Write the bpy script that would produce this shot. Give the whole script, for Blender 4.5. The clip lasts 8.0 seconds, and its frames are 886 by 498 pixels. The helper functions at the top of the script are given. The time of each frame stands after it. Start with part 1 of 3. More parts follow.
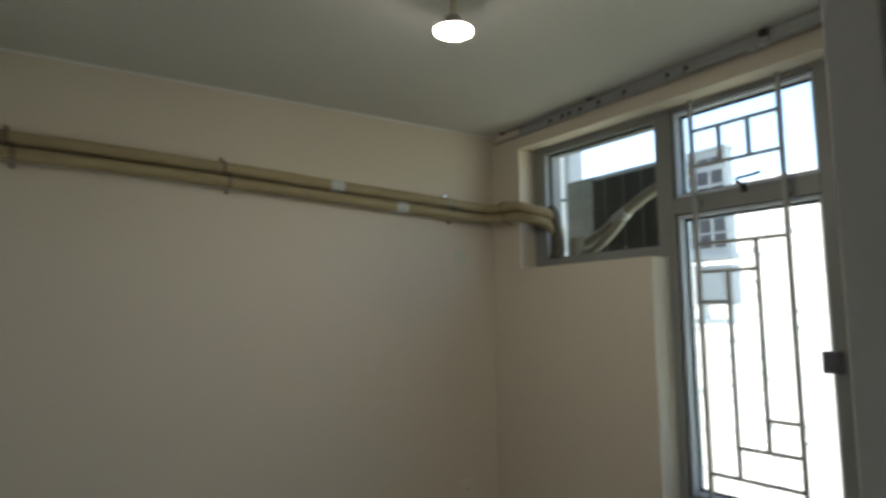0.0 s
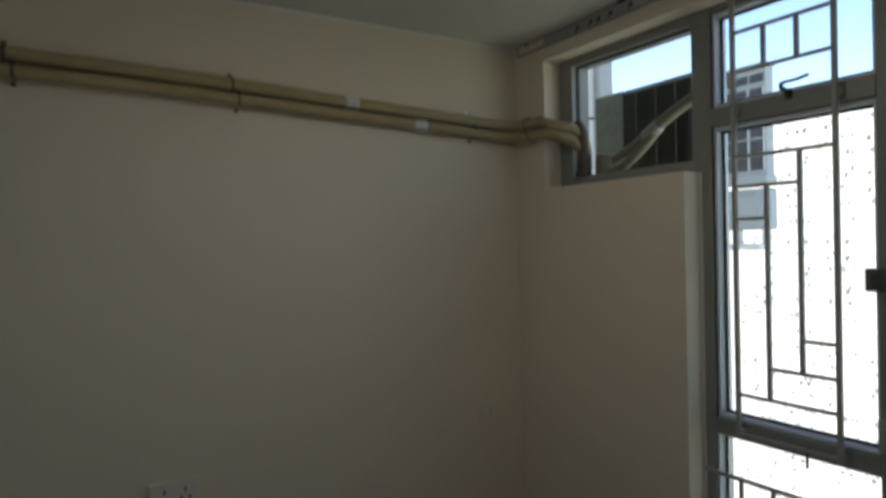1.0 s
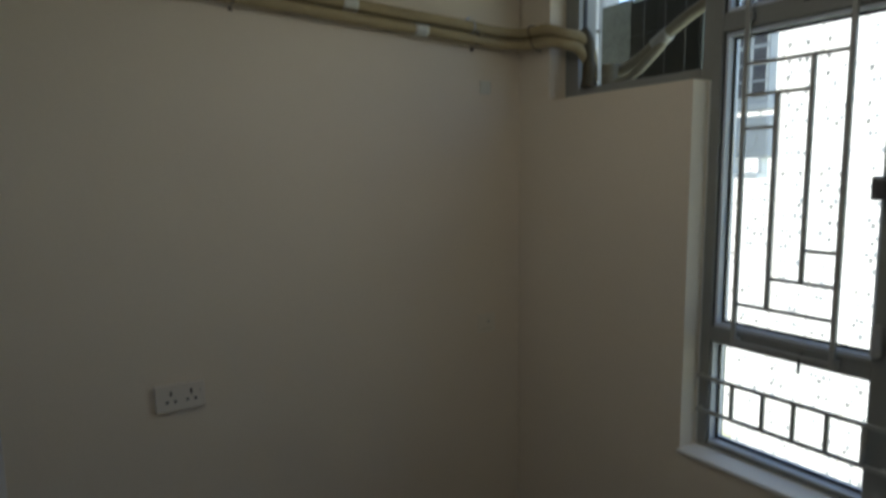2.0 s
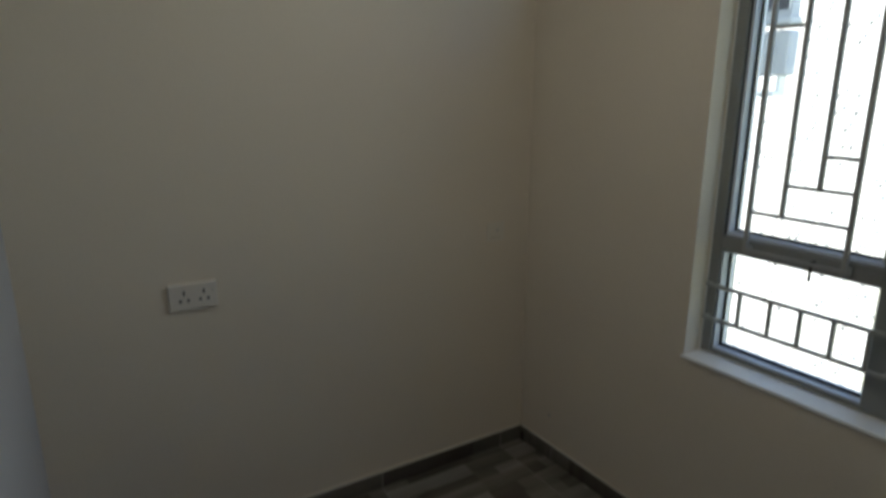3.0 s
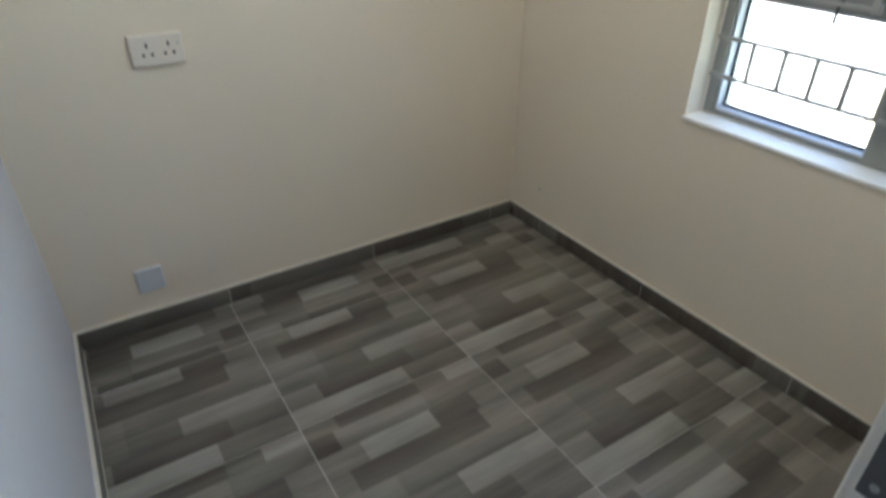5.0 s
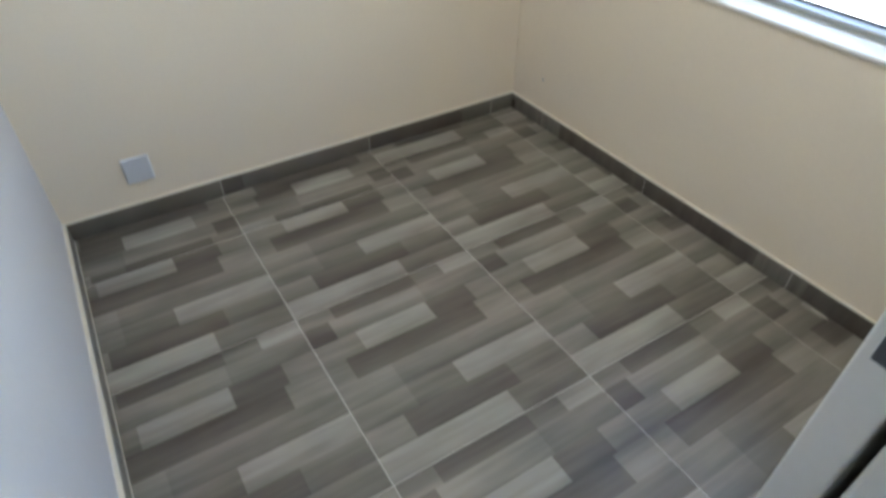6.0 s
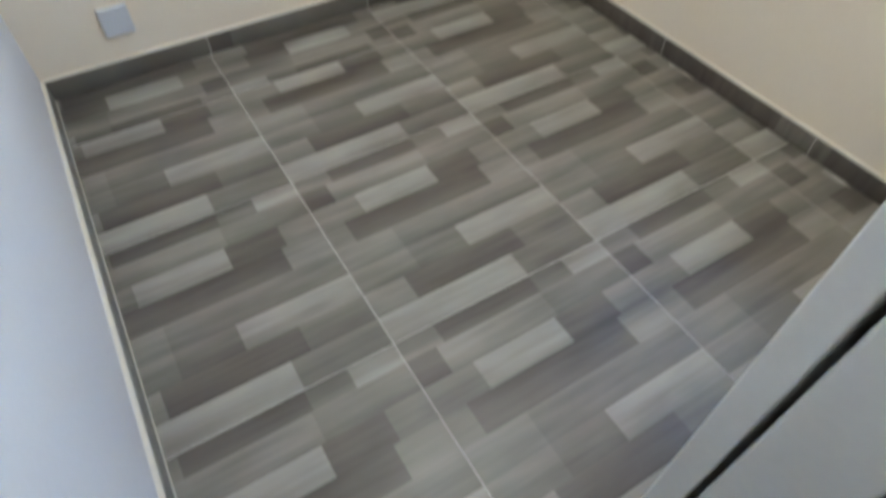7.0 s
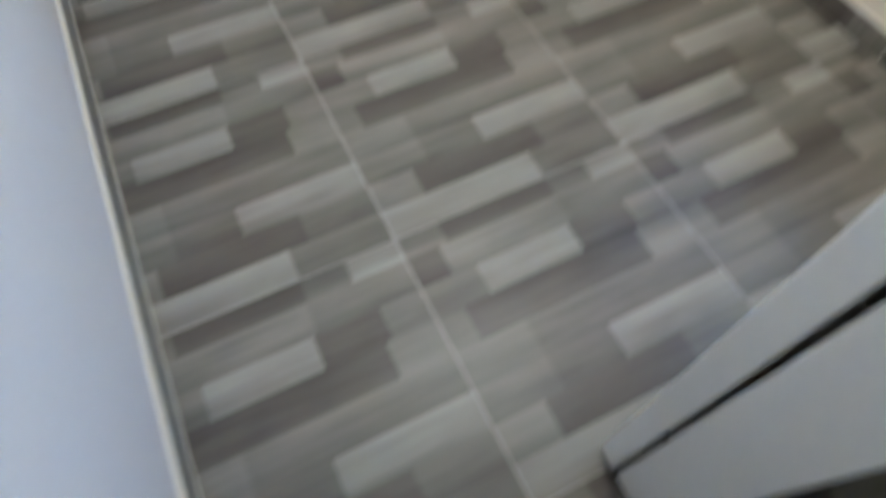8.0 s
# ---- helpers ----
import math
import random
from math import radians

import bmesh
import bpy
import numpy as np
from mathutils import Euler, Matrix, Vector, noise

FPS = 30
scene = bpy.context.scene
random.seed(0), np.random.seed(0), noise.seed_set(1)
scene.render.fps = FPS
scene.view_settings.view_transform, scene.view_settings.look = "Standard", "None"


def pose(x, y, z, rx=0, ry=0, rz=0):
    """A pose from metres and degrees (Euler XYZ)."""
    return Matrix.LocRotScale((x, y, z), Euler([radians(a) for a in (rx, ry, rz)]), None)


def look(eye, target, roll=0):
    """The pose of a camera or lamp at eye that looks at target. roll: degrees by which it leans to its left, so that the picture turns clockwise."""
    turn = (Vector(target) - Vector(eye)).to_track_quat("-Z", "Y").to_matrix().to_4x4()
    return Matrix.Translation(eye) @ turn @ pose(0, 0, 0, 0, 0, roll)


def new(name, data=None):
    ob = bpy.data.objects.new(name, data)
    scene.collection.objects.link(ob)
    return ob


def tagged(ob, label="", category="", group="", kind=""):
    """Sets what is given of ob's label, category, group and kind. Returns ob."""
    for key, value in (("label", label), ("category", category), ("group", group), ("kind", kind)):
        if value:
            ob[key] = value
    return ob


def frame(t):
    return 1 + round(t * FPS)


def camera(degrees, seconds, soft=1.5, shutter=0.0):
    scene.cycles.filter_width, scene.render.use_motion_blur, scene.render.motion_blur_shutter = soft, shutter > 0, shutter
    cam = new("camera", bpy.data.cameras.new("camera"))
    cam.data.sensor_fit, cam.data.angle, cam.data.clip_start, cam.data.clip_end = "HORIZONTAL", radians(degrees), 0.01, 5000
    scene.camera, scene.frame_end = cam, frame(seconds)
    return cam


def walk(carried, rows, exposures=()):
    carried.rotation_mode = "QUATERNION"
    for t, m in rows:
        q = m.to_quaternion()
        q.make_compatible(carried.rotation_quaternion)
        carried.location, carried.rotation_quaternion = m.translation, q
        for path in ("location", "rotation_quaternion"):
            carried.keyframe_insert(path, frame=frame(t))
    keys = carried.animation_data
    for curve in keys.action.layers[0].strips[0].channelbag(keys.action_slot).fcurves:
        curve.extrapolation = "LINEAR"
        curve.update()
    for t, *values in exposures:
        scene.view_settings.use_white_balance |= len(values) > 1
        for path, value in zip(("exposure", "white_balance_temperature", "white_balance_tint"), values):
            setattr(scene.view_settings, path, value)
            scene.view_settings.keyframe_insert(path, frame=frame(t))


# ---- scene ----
cam = camera(71.1, 8.0, soft=3.0, shutter=0.8)
PATH = [
    (0, (-1.6903, -2.1196, 1.724), (-0.5799, -0.4688, 1.9286), -0.86),
    (0.1, (-1.6781, -2.1003, 1.7242), (-0.5403, -0.4684, 1.9303), -0.58),
    (0.2, (-1.6782, -2.0704, 1.7244), (-0.5343, -0.4429, 1.931), -0.43),
    (0.3, (-1.6722, -2.0643, 1.7238), (-0.5409, -0.4271, 1.923), -0.63),
    (0.5, (-1.6443, -2.0738, 1.7218), (-0.5719, -0.3904, 1.8503), -0.94),
    (0.7, (-1.6303, -2.0742, 1.7121), (-0.5848, -0.3703, 1.7738), -1.79),
    (1, (-1.6271, -2.0686, 1.6966), (-0.5891, -0.3591, 1.675), -1.33),
    (1.2, (-1.622, -2.0671, 1.6811), (-0.585, -0.3583, 1.6144), -1.12),
    (1.5, (-1.6164, -2.0674, 1.6577), (-0.5793, -0.3616, 1.537), -0.54),
    (1.7, (-1.634, -2.0581, 1.648), (-0.5875, -0.3627, 1.4742), -0.65),
    (2.8, (-1.6539, -2.0301, 1.5946), (-0.6421, -0.3646, 1.1446), -0.29),
    (3, (-1.6568, -2.0249, 1.5828), (-0.6513, -0.3712, 1.0785), 0.01),
    (3.3, (-1.653, -2.0238, 1.5584), (-0.6689, -0.3847, 0.9712), 0.16),
    (3.5, (-1.6503, -2.0218, 1.5424), (-0.6807, -0.3964, 0.8958), 0.35),
    (3.8, (-1.6468, -2.0209, 1.5073), (-0.6958, -0.4322, 0.7512), 0.03),
    (4, (-1.6448, -2.0213, 1.4841), (-0.7048, -0.4531, 0.6735), 0.04),
    (4.3, (-1.6475, -2.012, 1.4649), (-0.7203, -0.4809, 0.5727), 0.35),
    (4.5, (-1.6483, -2.0054, 1.4498), (-0.7324, -0.5028, 0.4993), 0.35),
    (4.7, (-1.6439, -2.0028, 1.4343), (-0.7291, -0.5303, 0.4368), 0.27),
    (5.8, (-1.6182, -1.9907, 1.3594), (-0.7957, -0.6796, 0.0927), 0.42),
    (6, (-1.6141, -1.9882, 1.3448), (-0.8082, -0.7116, 0.0329), 0.62),
    (6.3, (-1.612, -1.9856, 1.3179), (-0.8276, -0.7564, -0.051), 1.08),
    (6.5, (-1.6122, -1.9843, 1.3011), (-0.8514, -0.8011, -0.1206), 1.23),
    (6.8, (-1.6114, -1.9888, 1.2598), (-0.9049, -0.8714, -0.241), 1.32),
    (7, (-1.6099, -1.9915, 1.2326), (-0.9441, -0.9239, -0.322), 0.86),
    (7.3, (-1.5953, -1.989, 1.2092), (-0.996, -1.0044, -0.4253), 0.44),
    (7.5, (-1.586, -1.9868, 1.1956), (-1.0471, -1.054, -0.4895), -0.46),
    (7.7, (-1.5619, -1.9788, 1.1893), (-1.1018, -1.1039, -0.5493), -1.69),
    (7.9, (-1.536, -1.972, 1.1834), (-1.1529, -1.1637, -0.6054), -1.76),
    (8, (-1.5207, -1.9667, 1.1784), (-1.0992, -1.1096, -0.5788), -0.07),
]
walk(cam, [(t, look(eye, target, roll)) for t, eye, target, roll in PATH],
     [(0.0, 2.42, 6300, 10), (0.5, 1.87, 6220, 11), (1.0, 1.81, 6220, 12), (1.5, 1.86, 6160, 11), (3.0, 2.26, 6100, 10), (3.5, 2.7, 6030, 10),
      (4.0, 3.2, 5950, 10), (4.5, 3.65, 5890, 10), (6.0, 4.74, 5830, 10), (6.5, 4.93, 5850, 10), (7.0, 5.05, 5860, 10.5), (8.0, 5.05, 5790, 11)])

# ---- light ----
world = bpy.data.worlds.new("sky")
scene.world = world
world.use_nodes = True
wn = world.node_tree.nodes
sky = wn.new("ShaderNodeTexSky")
sky.sky_type = "NISHITA"
sky.sun_disc = False
SUN = Vector((-0.6, -0.30, 0.74)).normalized()      # towards the sun, behind the block of flats
sky.sun_elevation = math.asin(SUN.z)
sky.sun_rotation = math.atan2(SUN.x, SUN.y)
sky.air_density, sky.dust_density = 1.0, 0.9
world.node_tree.links.new(sky.outputs[0], wn["Background"].inputs[0])
wn["Background"].inputs[1].default_value = 0.10

sun = new("sun", bpy.data.lights.new("sun", "SUN"))
sun.data.energy, sun.data.angle, sun.data.color = 4.0, radians(0.5), (1.0, 0.96, 0.9)
sun.matrix_world = look((0, 0, 30), Vector((0, 0, 30)) - SUN)


# ---- materials ----
def material(name, color, rough=0.6, metal=0.0, var=0.06, scale=3.0, fine=60.0, bump=0.05, stretch=(1, 1, 1), spec=0.5, dirt=0.0):
    """Painted, cast or woven surface: a broad and a fine variation of the colour and a fine relief, in metres."""
    m = bpy.data.materials.new(name)
    m.use_nodes = True
    n, l = m.node_tree.nodes, m.node_tree.links
    b = n["Principled BSDF"]
    b.inputs["Roughness"].default_value, b.inputs["Metallic"].default_value = rough, metal
    b.inputs["Specular IOR Level"].default_value = spec
    geo = n.new("ShaderNodeNewGeometry")
    mp = n.new("ShaderNodeMapping")
    mp.inputs["Scale"].default_value = stretch
    l.new(geo.outputs["Position"], mp.inputs["Vector"])
    broad, small = n.new("ShaderNodeTexNoise"), n.new("ShaderNodeTexNoise")
    broad.inputs["Scale"].default_value, broad.inputs["Detail"].default_value = scale, 5.0
    small.inputs["Scale"].default_value, small.inputs["Detail"].default_value = fine, 3.0
    for t in (broad, small):
        l.new(mp.outputs[0], t.inputs["Vector"])
    add = n.new("ShaderNodeMath")
    add.operation = "ADD"
    l.new(broad.outputs["Fac"], add.inputs[0])
    l.new(small.outputs["Fac"], add.inputs[1])
    rng = n.new("ShaderNodeMapRange")
    rng.inputs["From Min"].default_value, rng.inputs["From Max"].default_value = 0.6, 1.4
    rng.inputs["To Min"].default_value, rng.inputs["To Max"].default_value = 1 - var, 1 + var
    l.new(add.outputs[0], rng.inputs["Value"])
    mul = n.new("ShaderNodeVectorMath")
    mul.operation = "SCALE"
    mul.inputs[0].default_value = color
    l.new(rng.outputs[0], mul.inputs["Scale"])
    l.new(mul.outputs[0], b.inputs["Base Color"])
    if bump:
        bp = n.new("ShaderNodeBump")
        bp.inputs["Strength"].default_value, bp.inputs["Distance"].default_value = bump, 0.004
        l.new(add.outputs[0], bp.inputs["Height"])
        l.new(bp.outputs[0], b.inputs["Normal"])
    return m


def printed_wood(name, color, tint, axis="x"):
    """Glazed tile printed with a plank: grain along the plank, a soft shift of tone across it, and a dull gloss."""
    m = bpy.data.materials.new(name)
    m.use_nodes = True
    n, l = m.node_tree.nodes, m.node_tree.links
    b = n["Principled BSDF"]
    b.inputs["Roughness"].default_value = 0.38
    geo, uv = n.new("ShaderNodeNewGeometry"), n.new("ShaderNodeUVMap")
    mp = n.new("ShaderNodeMapping")
    mp.inputs["Scale"].default_value = (0.9, 6, 1) if axis == "x" else (6, 0.9, 1)
    l.new(geo.outputs["Position"], mp.inputs["Vector"])
    grain, cloud = n.new("ShaderNodeTexNoise"), n.new("ShaderNodeTexNoise")
    grain.inputs["Scale"].default_value, grain.inputs["Detail"].default_value = 3.0, 2.5
    cloud.inputs["Scale"].default_value, cloud.inputs["Detail"].default_value = 9.0, 4.0
    l.new(mp.outputs[0], grain.inputs["Vector"])
    l.new(geo.outputs["Position"], cloud.inputs["Vector"])
    sep = n.new("ShaderNodeSeparateXYZ")
    l.new(uv.outputs[0], sep.inputs[0])
    across = n.new("ShaderNodeMath")
    across.operation = "MULTIPLY_ADD"
    l.new(sep.outputs["Y"], across.inputs[0])
    across.inputs[1].default_value = 0.42
    l.new(grain.outputs["Fac"], across.inputs[2])
    ad2 = n.new("ShaderNodeMath")
    ad2.operation = "MULTIPLY_ADD"
    l.new(cloud.outputs["Fac"], ad2.inputs[0])
    ad2.inputs[1].default_value = 0.35
    l.new(across.outputs[0], ad2.inputs[2])
    mf = n.new("ShaderNodeMapping")                   # fine streaks along the plank
    mf.inputs["Scale"].default_value = (0.55, 9, 1) if axis == "x" else (9, 0.55, 1)
    l.new(geo.outputs["Position"], mf.inputs["Vector"])
    streak = n.new("ShaderNodeTexNoise")
    streak.inputs["Scale"].default_value, streak.inputs["Detail"].default_value = 6.5, 4.0
    l.new(mf.outputs[0], streak.inputs["Vector"])
    ad3 = n.new("ShaderNodeMath")
    ad3.operation = "MULTIPLY_ADD"
    l.new(streak.outputs["Fac"], ad3.inputs[0])
    ad3.inputs[1].default_value = 0.62
    l.new(ad2.outputs[0], ad3.inputs[2])
    ramp = n.new("ShaderNodeValToRGB")
    ramp.color_ramp.elements[0].color = (*[c * 0.76 for c in tint], 1)
    ramp.color_ramp.elements[1].color = (*[c * 1.30 for c in color], 1)
    span = n.new("ShaderNodeMapRange")
    span.inputs["From Min"].default_value, span.inputs["From Max"].default_value = 0.83, 1.52
    l.new(ad3.outputs[0], span.inputs["Value"])
    l.new(span.outputs[0], ramp.inputs[0])
    hue = n.new("ShaderNodeTexNoise")                 # slow drift between a greenish and a reddish grey
    hue.inputs["Scale"].default_value, hue.inputs["Detail"].default_value = 3.2, 2.0
    l.new(geo.outputs["Position"], hue.inputs["Vector"])
    drift = n.new("ShaderNodeValToRGB")
    drift.color_ramp.elements[0].position, drift.color_ramp.elements[1].position = 0.36, 0.64
    drift.color_ramp.elements[0].color = (0.985, 1.006, 0.985, 1)
    drift.color_ramp.elements[1].color = (1.03, 0.997, 0.985, 1)
    l.new(hue.outputs["Fac"], drift.inputs[0])
    mix = n.new("ShaderNodeVectorMath")
    mix.operation = "MULTIPLY"
    l.new(ramp.outputs[0], mix.inputs[0])
    l.new(drift.outputs[0], mix.inputs[1])
    l.new(mix.outputs[0], b.inputs["Base Color"])
    rr = n.new("ShaderNodeMapRange")
    rr.inputs["To Min"].default_value, rr.inputs["To Max"].default_value = 0.32, 0.5
    l.new(cloud.outputs["Fac"], rr.inputs["Value"])
    l.new(rr.outputs[0], b.inputs["Roughness"])
    bp = n.new("ShaderNodeBump")
    bp.inputs["Strength"].default_value, bp.inputs["Distance"].default_value = 0.06, 0.002
    l.new(grain.outputs["Fac"], bp.inputs["Height"])
    l.new(bp.outputs[0], b.inputs["Normal"])
    return m


def glass_material():
    m = bpy.data.materials.new("window_glass")
    m.use_nodes = True
    b = m.node_tree.nodes["Principled BSDF"]
    b.inputs["Transmission Weight"].default_value = 1.0
    b.inputs["Roughness"].default_value = 0.0
    b.inputs["IOR"].default_value = 1.45
    b.inputs["Base Color"].default_value = (0.97, 0.99, 0.98, 1)
    return m


def glow_material(color, strength):
    m = bpy.data.materials.new("lit_diffuser")
    m.use_nodes = True
    b = m.node_tree.nodes["Principled BSDF"]
    b.inputs["Base Color"].default_value = (0.9, 0.9, 0.88, 1)
    b.inputs["Emission Color"].default_value = (*color, 1)
    b.inputs["Emission Strength"].default_value = strength
    return m


WALL = material("cream_wall_paint", (0.80, 0.715, 0.59), 0.75, var=0.025, scale=2.0, fine=90, bump=0.12)
# side wall has its own cooler, darker colour than the cream walls
SIDE = material("side_wall_paint", (0.6, 0.588, 0.592), 0.7, var=0.025, scale=2.0, fine=90, bump=0.12)
CEIL = material("white_ceiling_paint", (0.74, 0.73, 0.68), 0.85, var=0.03, scale=1.6, fine=70, bump=0.12)
REVEAL = material("white_reveal_paint", (0.90, 0.885, 0.85), 0.42, var=0.03, scale=6, fine=120, bump=0.08)
ALU = material("grey_painted_aluminium", (0.285, 0.292, 0.275), 0.42, var=0.07, scale=5, fine=150, bump=0.03)
# sash colour carries the bluish sky light that falls on its returns
SASH = material("sky_tinted_sash", (0.688, 0.737, 0.825), 0.32, var=0.05, scale=6, fine=120, bump=0.02)
GASKET = material("black_rubber_gasket", (0.03, 0.03, 0.032), 0.6, var=0.1, bump=0.02)
BARS = material("grey_painted_steel_bars", (0.40, 0.405, 0.39), 0.45, var=0.1, scale=9, fine=140, bump=0.06)
STEEL = material("dull_zinc_steel", (0.42, 0.42, 0.41), 0.38, 0.85, var=0.1, scale=12, fine=160, bump=0.03)
DARK = material("dark_handle_metal", (0.07, 0.07, 0.068), 0.4, 0.4, var=0.12, scale=15, fine=200, bump=0.03)
TRACK = material("brushed_track_metal", (0.40, 0.405, 0.40), 0.6, 0.0, var=0.08, scale=8, fine=200, bump=0.03, stretch=(1, 0.1, 1))
WHITE = material("white_plastic", (0.66, 0.66, 0.65), 0.35, var=0.02, scale=8, fine=80, bump=0.01)
SOCKET = material("off_white_socket_plastic", (0.77, 0.715, 0.64), 0.35, var=0.02, scale=8, fine=80, bump=0.01)
CHROME = material("bright_zinc_foot", (0.8, 0.8, 0.8), 0.22, 1.0, var=0.05, scale=30, bump=0)
WALL_PLATE = material("cream_socket_plastic", (0.79, 0.735, 0.63), 0.45, var=0.02, scale=8, fine=80, bump=0.01)
PAINTED = material("painted_over_plate", (0.70, 0.69, 0.60), 0.5, var=0.03, scale=8, fine=80, bump=0.02)
FILM = material("plate_under_blue_film", (0.6, 0.63, 0.68), 0.3, var=0.05, scale=20, fine=90, bump=0.02)
SLOT = material("dark_socket_slot", (0.05, 0.038, 0.034), 0.6, var=0.05, bump=0)
FOAM = material("cream_pipe_insulation", (0.42, 0.345, 0.195), 0.7, var=0.12, scale=9, fine=120, bump=0.25, stretch=(1, 1, 1))
FOAM_B = material("grey_pipe_insulation", (0.23, 0.215, 0.16), 0.65, var=0.15, scale=9, fine=100, bump=0.25)
WRAP = material("dark_olive_wrapping", (0.10, 0.085, 0.05), 0.6, var=0.2, scale=25, fine=90, bump=0.3)
TAPE = material("pale_wrapping_tape", (0.66, 0.68, 0.64), 0.45, var=0.06, scale=20, fine=120, bump=0.05)
TAPE_DULL = material("dull_binding_tape", (0.34, 0.345, 0.32), 0.5, var=0.1, scale=20, fine=120, bump=0.08)
RUST = material("dull_brown_clamp", (0.15, 0.125, 0.10), 0.5, 0.3, var=0.2, scale=30, bump=0.05)
CABLE = material("brown_cable_sheath", (0.15, 0.115, 0.06), 0.5, var=0.15, scale=12, bump=0.03)
BAND = material("dark_cable_tie", (0.05, 0.04, 0.035), 0.5, var=0.1, bump=0.02)
LOCK = material("dark_grey_lock_metal", (0.10, 0.10, 0.11), 0.42, var=0.12, scale=20, fine=120, bump=0.05)
DOOR = material("white_gloss_door_paint", (0.845, 0.825, 0.785), 0.35, var=0.03, scale=3, fine=60, bump=0.05)
GROUT = material("pale_grout", (0.62, 0.6, 0.56), 0.85, var=0.1, scale=15, fine=200, bump=0.1)
CAULK = material("cream_caulk", (0.7, 0.66, 0.57), 0.6, var=0.06, scale=14, fine=120, bump=0.1)
GLASS = glass_material()
GLOW = glow_material((1.0, 0.92, 0.78), 24.0)
# the bay's shade is put into this grey, darker than the pale render
BAY = material("shade_grey_render", (0.38, 0.40, 0.43), 0.8, var=0.06, scale=1.2, fine=30, bump=0.1)
PLASTER = material("outer_pale_render", (0.66, 0.67, 0.67), 0.8, var=0.06, scale=1.2, fine=30, bump=0.1)
FIN = material("condenser_fins", (0.05, 0.047, 0.036), 0.55, 0.3, var=0.25, scale=20, fine=300, bump=0.2, stretch=(1, 1, 0.1))
WIRE = material("dull_guard_wire", (0.2, 0.2, 0.18), 0.5, 0.3, var=0.1, bump=0)
CASE_B = material("weathered_condenser_panel", (0.095, 0.102, 0.085), 0.6, var=0.3, scale=14, fine=60, bump=0.15)
IVORY = material("ivory_plastic", (0.7, 0.64, 0.53), 0.4, var=0.02, scale=8, fine=80, bump=0.01)
CASE = material("condenser_case_paint", (0.13, 0.155, 0.145), 0.45, var=0.08, scale=8, fine=90, bump=0.04)
TOWER = material("pale_tower_render", (0.43, 0.42, 0.395), 0.85, var=0.08, scale=0.05, fine=0.6, bump=0)
PANE_TOWER = material("tower_window_glass", (0.15, 0.16, 0.165), 0.4, var=0.2, scale=0.3, fine=2.0, bump=0)
STRIPE = material("pale_yellow_tower_render", (0.45, 0.42, 0.27), 0.85, var=0.08, scale=0.05, fine=0.6, bump=0)
BOXES = material("grey_condenser_boxes", (0.13, 0.13, 0.13), 0.6, var=0.2, scale=0.5, fine=2.0, bump=0)
PANE_FAR = material("far_window_glass", (0.055, 0.055, 0.07), 0.45, var=0.3, scale=0.3, fine=2.0, bump=0)
GROUND = material("far_ground", (0.33, 0.345, 0.24), 0.9, var=0.45, scale=0.02, fine=0.3, bump=0)
TONES = {
    "L": printed_wood("tile_print_pale", (0.263, 0.253, 0.227), (0.227, 0.217, 0.194)),
    "l": printed_wood("tile_print_light_grey", (0.208, 0.197, 0.173), (0.174, 0.163, 0.141)),
    "n": printed_wood("tile_print_mid_grey", (0.180, 0.169, 0.146), (0.135, 0.125, 0.108)),
    "m": printed_wood("tile_print_grey", (0.151, 0.140, 0.120), (0.111, 0.102, 0.086)),
    "d": printed_wood("tile_print_brown_grey", (0.111, 0.0975, 0.083), (0.077, 0.067, 0.0565)),
    "k": printed_wood("tile_print_dark", (0.102, 0.088, 0.076), (0.078, 0.066, 0.057)),
}
ORDER = "Llnmdk"


# ---- mesh helpers ----
def box(bm, x0, x1, y0, y1, z0, z1, bevel=0.0, seg=1):
    x0, x1, y0, y1, z0, z1 = min(x0, x1), max(x0, x1), min(y0, y1), max(y0, y1), min(z0, z1), max(z0, z1)
    m = Matrix.LocRotScale(((x0 + x1) / 2, (y0 + y1) / 2, (z0 + z1) / 2), None, (x1 - x0, y1 - y0, z1 - z0))
    g = bmesh.ops.create_cube(bm, size=1, matrix=m)
    if bevel:
        e = list({e for v in g["verts"] for e in v.link_edges})
        bmesh.ops.bevel(bm, geom=e, offset=bevel, segments=seg, affect="EDGES", profile=0.5)
    return bm


def rod(bm, p, q, r, n=12, r2=None):
    p, q = Vector(p), Vector(q)
    rot = (q - p).to_track_quat("Z", "Y").to_matrix().to_4x4()
    bmesh.ops.create_cone(bm, cap_ends=True, segments=n, radius1=r, radius2=r if r2 is None else r2, depth=(q - p).length,
                          matrix=Matrix.Translation((p + q) / 2) @ rot)
    return bm


def smooth_path(points, steps=6):
    """A Catmull-Rom line through the points."""
    p = [Vector(a) for a in points]
    p = [p[0] * 2 - p[1]] + p + [p[-1] * 2 - p[-2]]
    out = []
    for i in range(1, len(p) - 2):
        for s in range(steps):
            t = s / steps
            a, b, c, d = p[i - 1], p[i], p[i + 1], p[i + 2]
            out.append(0.5 * ((2 * b) + (c - a) * t + (2 * a - 5 * b + 4 * c - d) * t * t + (3 * b - a - 3 * c + d) * t ** 3))
    return out + [p[-2]]


